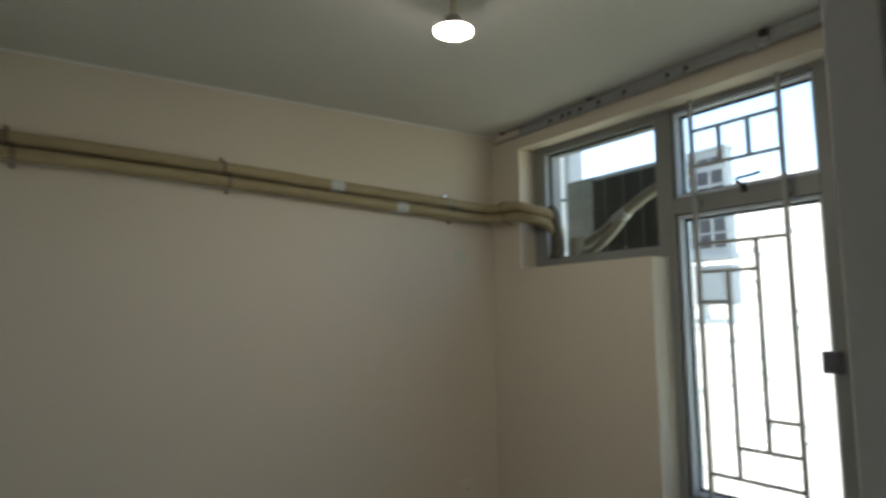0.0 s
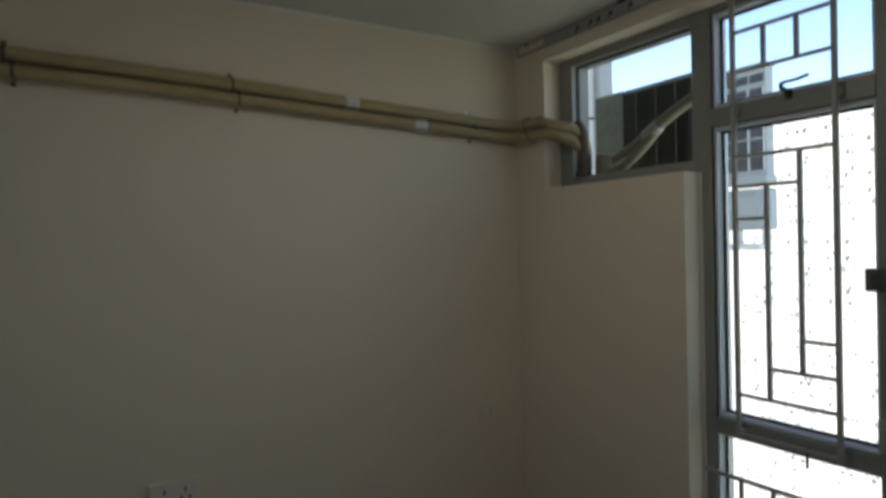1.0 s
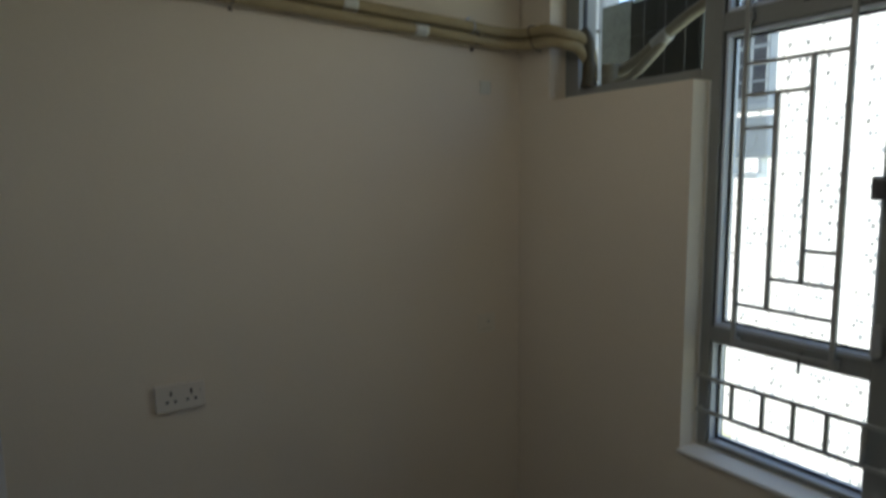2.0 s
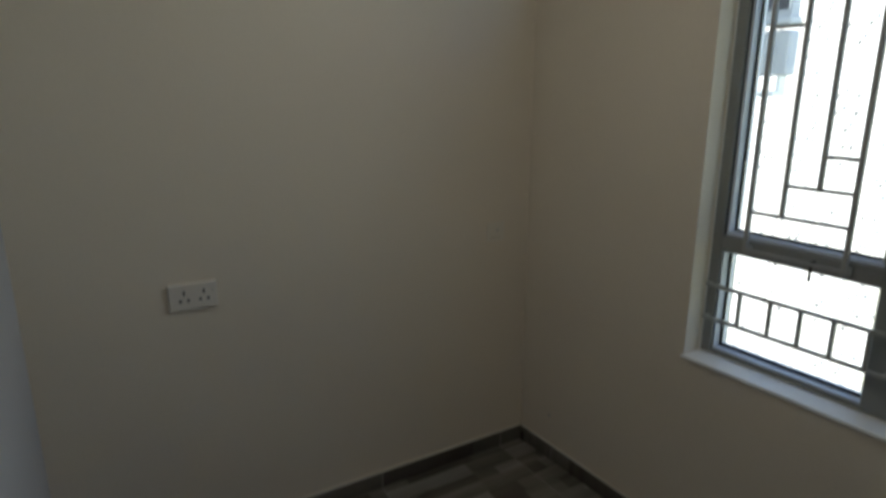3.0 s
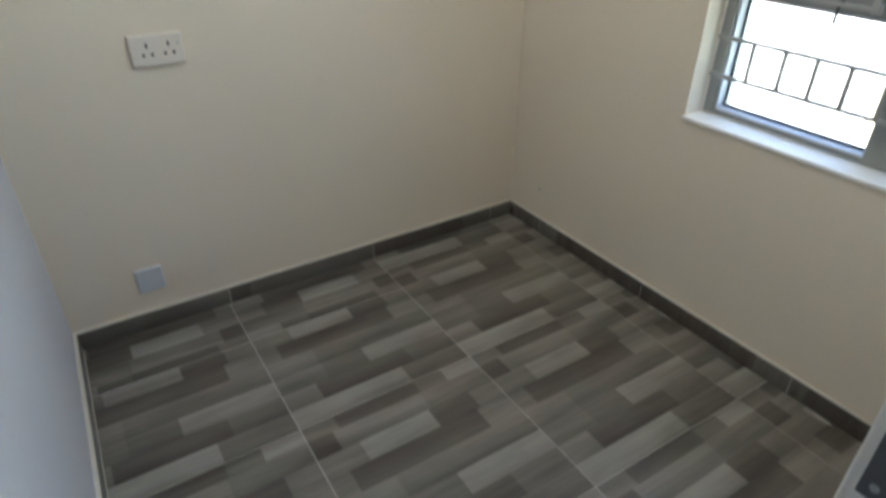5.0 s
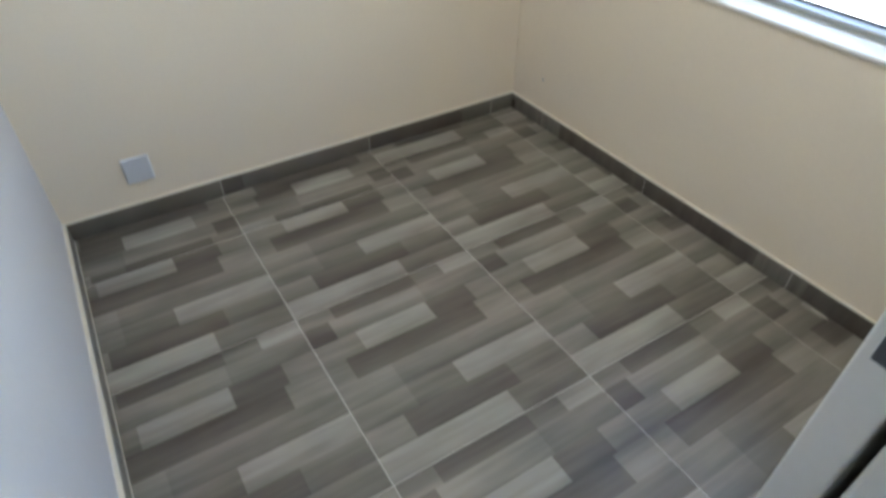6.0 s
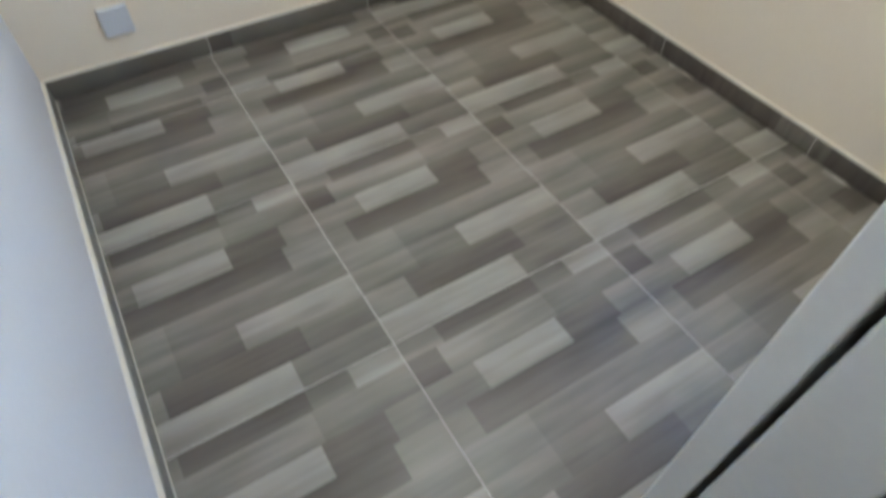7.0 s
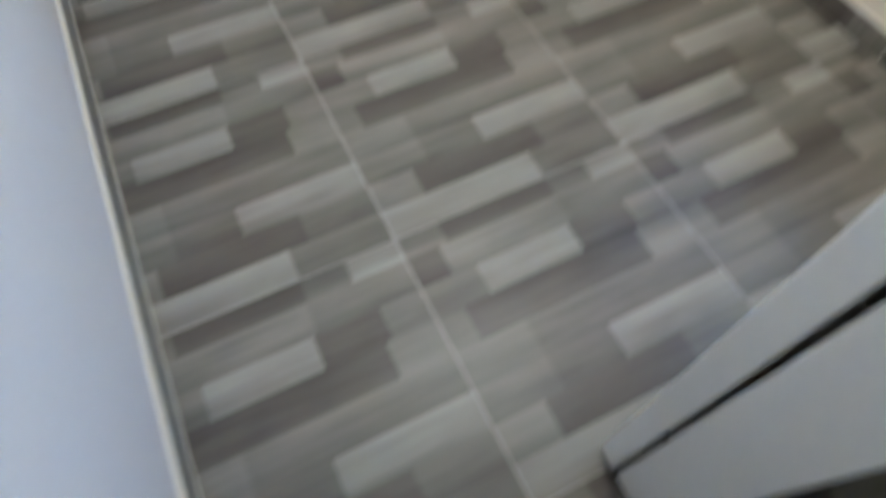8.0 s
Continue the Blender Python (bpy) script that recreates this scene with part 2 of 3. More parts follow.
def hose(bm, points, r, n=14, steps=6, wobble=0.0, taper=1.0):
    path = smooth_path(points, steps)
    rings, side = [], Vector((0, 0, 1))
    for i, c in enumerate(path):
        d = (path[min(i + 1, len(path) - 1)] - path[max(i - 1, 0)]).normalized()
        a = d.cross(side).normalized()
        b = a.cross(d)
        k = r * (1 + wobble * noise.noise(c * 17.0)) * (taper + (1 - taper) * i / (len(path) - 1))
        rings.append([bm.verts.new(c + k * (a * math.cos(2 * math.pi * j / n) + b * math.sin(2 * math.pi * j / n))) for j in range(n)])
    for u, v in zip(rings, rings[1:]):
        for j in range(n):
            bm.faces.new((u[j], u[(j + 1) % n], v[(j + 1) % n], v[j])).smooth = True
    bm.faces.new(rings[0][::-1])
    bm.faces.new(rings[-1])
    return bm


def lathe(bm, profile, centre, n=32):
    """Turns a profile of (radius, height) about the upright axis."""
    rings = [[bm.verts.new((centre[0] + r * math.cos(2 * math.pi * j / n), centre[1] + r * math.sin(2 * math.pi * j / n), centre[2] + z)) for j in range(n)]
             for r, z in profile]
    for u, v in zip(rings, rings[1:]):
        for j in range(n):
            bm.faces.new((u[j], u[(j + 1) % n], v[(j + 1) % n], v[j])).smooth = True
    bm.faces.new(rings[0][::-1])
    bm.faces.new(rings[-1])
    bmesh.ops.recalc_face_normals(bm, faces=bm.faces)
    return bm


PLACE = Matrix.Identity(4)      # where the walls of the part in hand stand


def part(name, bm, mat, parent=None, label=""):
    me = bpy.data.meshes.new(name)
    bm.transform(PLACE)
    bm.to_mesh(me)
    bm.free()
    for m in (mat if isinstance(mat, (list, tuple)) else [mat]):
        me.materials.append(m)
    ob = new(name, me)
    if parent is not None:
        ob.parent = parent
    if label:
        tagged(ob, label)
    return ob


def thing(name, label, category, kind="", group=""):
    return tagged(new(name), label, category, group, kind)


def B(*a, **k):
    return box(bmesh.new(), *a, **k)


# ---- the room ----
CEILING, BACK_DOOR = 2.498, -1.946       # ceiling height, inner face of the door wall
LINTEL, SILL, AC_SILL = 2.398, 0.733, 1.898
OUT = 0.22                                         # outer face of the window wall

bm = B(-2.05, 0.0, 0.0, 0.16, -0.1, CEILING)
tagged(part("wall_back", bm, WALL), "cream painted plaster wall with pipes and sockets", "wall", kind="structure")

# window wall turned out of square and stretched 0.9% in height for the camera's view
WINDOW_FIT = pose(0, 0.012, 1.62, 0, 0, 1.2) @ Matrix.Diagonal((1, 1, 1.009, 1)) @ pose(0, 0, -1.62)
PLACE = WINDOW_FIT
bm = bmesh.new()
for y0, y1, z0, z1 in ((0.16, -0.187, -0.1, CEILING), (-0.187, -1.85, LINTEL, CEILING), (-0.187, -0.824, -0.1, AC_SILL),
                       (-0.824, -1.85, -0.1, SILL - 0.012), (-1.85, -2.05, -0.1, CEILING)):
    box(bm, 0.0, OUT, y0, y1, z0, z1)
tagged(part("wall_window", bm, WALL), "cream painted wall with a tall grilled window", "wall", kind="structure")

PLACE = Matrix.Identity(4)
# the side wall runs a little out of square
bm = bmesh.new()
lo = [bm.verts.new(p) for p in ((-1.828, 0.0, -0.1), (-1.868, -2.046, -0.1), (-2.05, -2.046, -0.1), (-2.05, 0.0, -0.1))]
up = [bm.verts.new(v.co + Vector((0, 0, CEILING + 0.1))) for v in lo]
for i in range(4):
    bm.faces.new((lo[i], lo[(i + 1) % 4], up[(i + 1) % 4], up[i]))
bm.faces.new(lo), bm.faces.new(up)
bmesh.ops.recalc_face_normals(bm, faces=bm.faces)
tagged(part("wall_side", bm, SIDE), "plain painted side wall, cooler and darker than the cream walls", "wall", kind="structure")

bm = B(-1.12, 0.0, BACK_DOOR, -2.046, -0.1, CEILING)
box(bm, -1.868, -1.12, BACK_DOOR, -2.046, 2.1, CEILING)
tagged(part("wall_door", bm, WALL), "cream partition wall with a doorway", "wall", kind="structure")

tagged(part("ceiling", B(-3.2, OUT, -4.6, 0.16, CEILING, CEILING + 0.15), CEIL), "white painted concrete ceiling", "ceiling", kind="structure")

tagged(part("trim", B(-1.828, 0.0, -0.004, 0.0, CEILING - 0.007, CEILING), REVEAL), "thin pale sealant line under the ceiling", "trim", kind="structure")

# dim hall behind the doorway; an unseen opening is added to light the jamb
bm = B(-3.2, -3.05, -2.046, -4.6, -0.1, CEILING)
box(bm, -3.05, -2.05, -2.046, -1.9, -0.1, CEILING)
tagged(part("wall_hall_side", bm, WALL), "plain cream hall wall", "wall", kind="structure")
bm = B(0.0, OUT, -2.05, -3.0, -0.1, CEILING)
box(bm, 0.0, OUT, -3.5, -4.6, -0.1, CEILING)
box(bm, 0.0, OUT, -3.0, -3.5, -0.1, 1.1)
box(bm, 0.0, OUT, -3.0, -3.5, 1.65, CEILING)
tagged(part("wall_hall_end", bm, WALL), "cream hall end wall with an unseen opening added for daylight", "wall", kind="structure")
tagged(part("wall_hall_back", B(-3.05, 0.0, -4.45, -4.6, -0.1, CEILING), WALL), "plain cream hall back wall", "wall", kind="structure")

# unseen mass of the block above and below, sized to keep off the sun
bm = B(-9.0, OUT, -4.6, 45.0, CEILING + 0.15, 36.0)
box(bm, -9.0, OUT, -4.6, 45.0, -60.0, -0.3)
tagged(part("block_sun_shade", bm, PLASTER), "unseen mass of the block of flats, added to shade the window side", "wall", kind="structure")


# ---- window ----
PLACE = WINDOW_FIT
FX0, FX1, GX = 0.085, 0.18, 0.131                  # frame's inner and outer face, plane of the glass
MUL_A, MUL_B = (-0.795, -0.860), (-1.321, -1.40)   # the two mullions
LIGHTS = {"ac": (-0.258, -0.795, 1.938, 2.37), "top": (-0.86, -1.321, 2.089, 2.385), "mid": (-0.86, -1.321, 1.131, 2.034),
          "low": (-0.86, -1.321, 0.747, 1.084), "top2": (-1.40, -1.815, 2.089, 2.385), "mid2": (-1.40, -1.815, 1.131, 2.034),
          "low2": (-1.40, -1.815, 0.747, 1.084)}
win = thing("window_1", "grey aluminium window with an air-conditioner opening and casements", "window", kind="structure")

bm = bmesh.new()
box(bm, FX0, FX1, -0.187, -0.258, AC_SILL, LINTEL, 0.002)          # stile by the corner
box(bm, FX0, FX1, -0.258, MUL_A[0], 2.37, LINTEL, 0.002)
box(bm, FX0, FX1, -0.258, MUL_A[0], AC_SILL, 1.938, 0.002)
box(bm, FX0, FX1, MUL_A[0], MUL_A[1], SILL + 0.002, LINTEL, 0.002)
box(bm, FX0, FX1, MUL_B[0], MUL_B[1], SILL + 0.002, LINTEL, 0.002)
box(bm, FX0, FX1, -1.815, -1.85, SILL + 0.002, LINTEL, 0.002)
for y0, y1 in ((MUL_A[1], MUL_B[0]), (MUL_B[1], -1.815)):
    box(bm, FX0, FX1, y0, y1, 2.385, LINTEL, 0.002)
    box(bm, FX0, FX1, y0, y1, 2.034, 2.089, 0.002)
    box(bm, FX0, FX1, y0, y1, 1.084, 1.131, 0.002)
    box(bm, FX0 + 0.004, FX1, y0, y1, SILL + 0.002, 0.747, 0.002)
part("window_frame", bm, ALU, win)


def sash(key, rail, opens):
    """One light: a thin sash set back in the frame, its black gasket, and the pane."""
    y1, y0, z0, z1 = LIGHTS[key]
    a, b = y0 + 0.002, y1 - 0.002
    c, d = z0 + 0.002, z1 - 0.002
    bm = bmesh.new()
    x0, x1 = (0.098, 0.158) if opens else (0.094, 0.158)
    for u in ((a, b, c, c + rail), (a, b, d - rail, d), (a, a + rail, c + rail, d - rail), (b - rail, b, c + rail, d - rail)):
        box(bm, x0, x1, *u, 0.0015)
    s = part("sash", bm, SASH, win)
    bm = bmesh.new()
    g = 0.008
    a, b, c, d = a + rail, b - rail, c + rail, d - rail
    for u in ((a, b, c, c + g), (a, b, d - g, d), (a, a + g, c + g, d - g), (b - g, b, c + g, d - g)):
        box(bm, GX - 0.0045, GX + 0.0045, *u)
    part("gasket", bm, GASKET, s)
    if opens:
        bm = bmesh.new()
        for u in ((y0 + 0.0005, y0 + 0.0042), (y1 - 0.0042, y1 - 0.0005)):
            box(bm, 0.0945, 0.0978, *u, z0 + 0.001, z1 - 0.001)
        part("weather_strip", bm, GASKET, s)
    p = part("pane", B(GX - 0.002, GX + 0.002, a + g, b - g, c + g, d - g), GLASS, s)
    p.visible_shadow = False


for key in ("top", "mid", "top2", "mid2"):
    sash(key, 0.0105, True)
for key in ("low", "low2"):
    sash(key, 0.004, False)
bm = bmesh.new()
box(bm, 0.11, 0.125, -0.258, -0.263, 1.938, 2.37)
box(bm, 0.11, 0.125, -0.790, -0.795, 1.938, 2.37)
box(bm, 0.11, 0.125, -0.263, -0.790, 2.364, 2.37)
part("gasket", bm, GASKET, win)

# window furniture
bm = B(0.076, FX0, -1.097, -1.115, 2.07, 2.1, 0.003)
rod(bm, (0.078, -1.106, 2.088), (0.046, -1.104, 2.10), 0.0065)
h = part("casement_handle", bm, DARK, win, "dark lever handle on the transom")
bm = hose(bmesh.new(), [(0.046, -1.104, 2.094), (0.043, -1.105, 2.104), (0.038, -1.113, 2.108), (0.03, -1.15, 2.107), (0.022, -1.190, 2.110)], 0.0046, 10)
part("lever", bm, DARK, h)
bm = rod(bmesh.new(), (0.084, -1.148, 1.112), (0.066, -1.148, 1.112), 0.004)
rod(bm, (0.068, -1.148, 1.114), (0.062, -1.150, 1.06), 0.0042)
part("stay_peg", bm, DARK, win, "small dark stay peg")
bm = B(0.056, FX0, -1.300, -1.345, 1.548, 1.607, 0.005, seg=2)
box(bm, 0.05, 0.056, -1.312, -1.334, 1.556, 1.599, 0.003)
part("latch", bm, LOCK, win, "dark grey square latch box")
bm = B(0.058, FX0, -1.322, -1.345, 1.15, 1.235, 0.006)
part("stay_arm", bm, BARS, win)

tagged(part("window_sill", B(-0.008, FX0 + 0.001, -0.815, -1.85, SILL - 0.012, SILL, 0.003, seg=2), REVEAL), "white painted window sill", "sill", kind="structure")
bm = B(0.0015, FX0, -0.8205, -0.8238, SILL, AC_SILL)
tagged(part("window_reveal", bm, REVEAL), "white painted window reveal", "reveal", kind="structure")
tagged(part("trim", B(FX0 - 0.0035, FX0 + 0.001, -0.8205, -0.8275, SILL + 0.002, AC_SILL, 0.002, seg=2), REVEAL), "thin pale sealant bead between reveal and window frame", "trim", kind="structure")
tagged(part("window_reveal", B(0.0015, FX0, -0.1875, -0.1905, AC_SILL + 0.001, LINTEL - 0.001), WALL), "cream painted reveal of the air-conditioner opening", "reveal", kind="structure")

# ---- security grille ----
grille = thing("window_grille", "grey painted steel burglar grille in a stepped maze pattern", "window grille")
GB = 0.062


def bar_v(y, z0, z1, r=0.006):
    part("bar", B(GB - r, GB + r, y - r, y + r, z0, z1, 0.001), BARS, grille)


def bar_h(z, y0, y1, r=0.005, x=GB):
    part("bar", B(x - r, x + r, y0, y1, z - r, z + r, 0.001), BARS, grille)


for y in (-0.953, -1.236):
    bar_v(y, 1.102, 2.394, 0.0065)
for z in (2.290, 2.175):
    bar_h(z, -0.946, -1.243)
for y in (-1.047, -1.140):
    bar_v(y, 2.175, 2.290)
for z, a, b in ((1.926, -0.946, -1.243), (1.838, -0.946, -1.146), (1.744, -0.946, -1.055), (1.405, -1.137, -1.243),
                (1.315, -1.044, -1.243), (1.225, -0.946, -1.243), (1.108, -0.946, -1.243)):
    bar_h(z, a, b)
bar_v(-1.143, 1.315, 1.926)
bar_v(-1.050, 1.225, 1.838)
for z in (0.971, 0.860):
    bar_h(z, -0.838, -1.40, 0.0055)
for y in (-0.957, -1.054, -1.144, -1.234, -1.325):
    bar_v(y, 0.860, 0.971, 0.0055)
for z in (2.06, 1.108):
    for y in (-0.953, -1.236):
        part("bracket", B(GB + 0.002, FX0, y - 0.011, y + 0.011, z - 0.013, z + 0.013, 0.003), BARS, grille)
for z in (0.971, 0.860):
    for y in (-0.842, -1.37):
        part("bracket", B(GB + 0.003, FX0, y - 0.0045, y + 0.0045, z - 0.0045, z + 0.0045, 0.001), BARS, grille)


PLACE = Matrix.Identity(4)


# ---- pipes on the wall ----
def pipe_line(name, dz, dy, r, mat, label, end):
    t = thing(name, label, "pipe", group="air-conditioner pipes")
    pts = [(-1.95, -0.03 + dy, 2.215 + dz), (-1.5, -0.03 + dy, 2.205 + dz), (-1.16, -0.031 + dy, 2.193 + dz), (-0.8, -0.03 + dy, 2.176 + dz),
           (-0.5, -0.031 + dy, 2.163 + dz), (-0.26, -0.033 + dy, 2.152 + dz), (-0.14, -0.036 + dy, 2.145 + dz), (-0.062 + dy, -0.062 + dy, 2.14 + dz),
           (-0.034 + dy, -0.14, 2.135 + dz), (-0.03 + dy, -0.20, 2.134 + dz)] + end
    part("insulation", hose(bmesh.new(), pts, r, wobble=0.06), mat, t)
    return t


pipe_line("insulated_pipe", 0.021, 0.0, 0.0215, FOAM, "upper cream foam-insulated refrigerant pipe along the wall",
          [(0.01, -0.262, 2.131), (0.06, -0.288, 2.118), (0.105, -0.297, 2.06), (0.112, -0.297, 1.962)])
pipe_line("insulated_pipe", -0.023, -0.002, 0.0195, FOAM, "lower cream foam-insulated refrigerant pipe along the wall",
          [(0.005, -0.26, 2.094), (0.055, -0.284, 2.078), (0.10, -0.29, 2.02), (0.108, -0.29, 1.962)])
cable = thing("control_cable", "dark control cable lying between the two insulated pipes", "cable")
part("sheath", hose(bmesh.new(), [(-1.95, -0.048, 2.216), (-1.5, -0.049, 2.205), (-1.16, -0.05, 2.193), (-0.8, -0.049, 2.176), (-0.5, -0.05, 2.162),
                                  (-0.26, -0.052, 2.151), (-0.14, -0.056, 2.144), (-0.075, -0.09, 2.14), (-0.052, -0.17, 2.134), (-0.03, -0.24, 2.127)], 0.002, 8), CABLE, cable)


def clamp(x, z, shine):
    """A pair of small saddles, one over each pipe, joined by a screwed tongue between them."""
    t = thing("pipe_clamp", "small metal saddle clamp over the two pipes", "pipe clamp", group="pipe clamps")
    mat = STEEL if shine else BAND
    w = 0.0045
    for up, dx in ((1, -0.009), (-1, 0.010)):
        c, r = z + (0.021 if up > 0 else -0.023), (0.0225 if up > 0 else 0.0205)
        bm = bmesh.new()
        line = [Vector((x + dx, -0.031 - (r + 0.0015) * math.cos(a), c + (r + 0.0015) * math.sin(a))) for a in [radians(d) for d in range(-90, 91, 15)]]
        for a, b in zip(line, line[1:]):
            bm.faces.new([bm.verts.new(p + Vector((k, 0, 0))) for p, k in ((a, -w), (a, w), (b, w), (b, -w))])
        bmesh.ops.remove_doubles(bm, verts=bm.verts, dist=1e-5)
        bmesh.ops.recalc_face_normals(bm, faces=bm.faces)
        bmesh.ops.solidify(bm, geom=bm.faces[:], thickness=0.0014)
        part("saddle", bm, STEEL if shine and up > 0 else RUST, t)
        f = z + up * 0.055
        bm = B(x + dx - 0.006, x + dx + 0.006, -0.006, 0.0, f - 0.007, f + 0.007, 0.002)
        rod(bm, (x + dx, -0.012, f), (x + dx, -0.005, f), 0.0045, 10)
        part("foot", bm, CHROME if shine and up > 0 else RUST, t)
    bm = B(x - 0.012, x + 0.014, -0.054, -0.05, z - 0.0055, z + 0.0035, 0.001)
    rod(bm, (x, -0.059, z - 0.001), (x, -0.045, z - 0.001), 0.0045, 10)
    part("screw", bm, RUST, t)
    return t


clamp(-1.75, 2.212, False)
clamp(-1.155, 2.194, False)
clamp(-0.248, 2.1525, True)
ct = thing("pipe_clamp", "dark cable tie holding the pipes by the corner", "pipe clamp", group="pipe clamps")
bm = bmesh.new()
hose(bm, [(-0.012, -0.122, 2.184), (-0.048, -0.123, 2.182), (-0.061, -0.126, 2.16), (-0.055, -0.134, 2.139), (-0.061, -0.143, 2.118), (-0.046, -0.147, 2.092), (-0.012, -0.149, 2.087)], 0.0026, 8)
part("strap", bm, RUST, ct)
for x, z, up in ((-0.757, 2.195, True), (-0.482, 2.139, False)):
    t = thing("pipe_tape", "short pale tape wrap round an insulated pipe", "tape", group="tape wraps")
    rod_r = 0.0236 if up else 0.0222
    zc = z
    bm = hose(bmesh.new(), [(x - 0.026, -0.03, zc + 0.0012), (x, -0.0305, zc), (x + 0.026, -0.0308, zc - 0.0012)], rod_r, 18, 2)
    part("wrap", bm, TAPE, t)

# pipes outside the opening
outp = thing("outdoor_pipe", "grey-cream insulated pipe running up outside the opening", "pipe", group="air-conditioner pipes")
part("insulation", hose(bmesh.new(), [(0.185, -0.33, 1.995), (0.2, -0.385, 2.006), (0.21, -0.47, 2.05), (0.21, -0.58, 2.112), (0.21, -0.70, 2.165), (0.2, -0.86, 2.20)], 0.0215, wobble=0.08), FOAM_B, outp)
outq = thing("outdoor_pipe", "second insulated pipe joining the first outside the opening", "pipe", group="air-conditioner pipes")
part("insulation", hose(bmesh.new(), [(0.16, -0.37, 1.948), (0.175, -0.41, 1.96), (0.187, -0.455, 1.99), (0.198, -0.50, 2.03), (0.208, -0.545, 2.075)], 0.0175, wobble=0.08), FOAM_B, outq)
t = thing("pipe_tape", "pale tape binding the two outdoor pipes together", "tape", group="tape wraps")
part("wrap", hose(bmesh.new(), [(0.208, -0.505, 2.066), (0.208, -0.535, 2.083), (0.208, -0.565, 2.1)], 0.0255, 14, 2, wobble=0.1), TAPE_DULL, t)
wr = thing("pipe_wrap", "grey-green wrapping bundled round the pipes where they leave the room", "pipe wrap")
part("wrap", hose(bmesh.new(), [(0.072, -0.292, 2.152), (0.084, -0.297, 2.11), (0.094, -0.297, 2.04), (0.098, -0.295, 1.98), (0.098, -0.294, 1.94)], 0.036, 12, wobble=0.3, taper=0.45), WRAP, wr)
part("sleeve", hose(bmesh.new(), [(0.150, -0.352, 2.018), (0.148, -0.35, 1.985), (0.145, -0.348, 1.94)], 0.027, 12, wobble=0.18), FOAM_B, wr)


# ---- curtain track ----
track = thing("curtain_track", "grey metal curtain track with small gliders, fixed under the ceiling", "curtain track")
PLACE = pose(0.004, 0, 0, 0, 0, -0.9)
bm = B(0.0, 0.016, -0.03, -1.86, CEILING - 0.006, CEILING - 0.0005, 0.0015)           # flange against the ceiling
box(bm, 0.003, 0.0065, -0.03, -1.86, CEILING - 0.040, CEILING - 0.006)                # upright web
box(bm, -0.004, 0.015, -0.03, -1.86, CEILING - 0.0435, CEILING - 0.040, 0.001)        # lower lip
box(bm, -0.004, -0.002, -0.03, -1.86, CEILING - 0.040, CEILING - 0.034)
part("rail", bm, TRACK, track)
part("end_stop", B(-0.006, 0.014, -0.024, -0.0285, CEILING - 0.044, CEILING - 0.001, 0.002), BARS, track)
for y, w in ((-0.088, 0.015), (-0.600, 0.017)):
    bm = B(-0.012, -0.001, y - w, y + w, CEILING - 0.007, CEILING - 0.0008, 0.002)
    rod(bm, (-0.008, y, CEILING - 0.011), (-0.008, y, CEILING - 0.006), 0.004, 10)
    part("bracket", bm, DARK, track, "dark screw clip beside the rail")
for y in (-0.385, -0.452, -0.490, -0.547, -0.637, -0.755, -0.931, -0.999):
    bm = B(-0.008, 0.0025, y - 0.0045, y + 0.0045, CEILING - 0.034, CEILING - 0.020, 0.0015)
    hose(bm, [(-0.006, y, CEILING - 0.032), (-0.012, y, CEILING - 0.036), (-0.013, y, CEILING - 0.043), (-0.008, y, CEILING - 0.047)], 0.0017, 8, 4)
    part("glider", bm, DARK, track, "small dark curtain glider with a hook")
bm = B(-0.009, 0.002, -1.205, -1.262, CEILING - 0.046, CEILING - 0.026, 0.002)
part("stop_block", bm, BARS, track)
part("bracket", B(-0.014, 0.0, -1.236, -1.262, CEILING - 0.022, CEILING - 0.003, 0.003), DARK, track, "dark clip on the rail")
for y in (-1.212, -1.244):
    part("clip", B(-0.010, 0.006, y - 0.009, y + 0.009, CEILING - 0.050, CEILING - 0.0462, 0.0015), TAPE, track, "small shiny end clip")
PLACE = Matrix.Identity(4)

# ---- ceiling lamp ----
LX, LY = -0.868, -0.956
lamp = thing("ceiling_lamp", "lit round white bulb in a grey holder hanging from the ceiling", "lamp")
LZ = 2.397
part("stem", rod(bmesh.new(), (LX, LY, CEILING), (LX, LY, LZ + 0.030), 0.0115, 16), IVORY, lamp)
part("holder", lathe(bmesh.new(), [(0.014, 0.034), (0.019, 0.032), (0.0225, 0.026), (0.0225, 0.014), (0.019, 0.010)], (LX, LY, LZ)), ALU, lamp, "grey ring holder")
part("bulb_body", lathe(bmesh.new(), [(0.019, 0.0098), (0.03, 0.009), (0.041, 0.006), (0.0455, 0.001), (0.0455, -0.001)], (LX, LY, LZ)), WHITE, lamp, "white bulb body")
part("bulb", lathe(bmesh.new(), [(0.045, -0.0012), (0.043, -0.006), (0.036, -0.010), (0.024, -0.013), (0.009, -0.0145)], (LX, LY, LZ)), GLOW, lamp, "glowing white diffuser")


# ---- sockets ----
def plate(name, x0, x1, z0, z1, depth, mat, label):
    t = thing(name, label, "socket")
    part("plate", B(x0, x1, -depth, 0.0, z0, z1, 0.003, seg=2), mat, t)
    return t


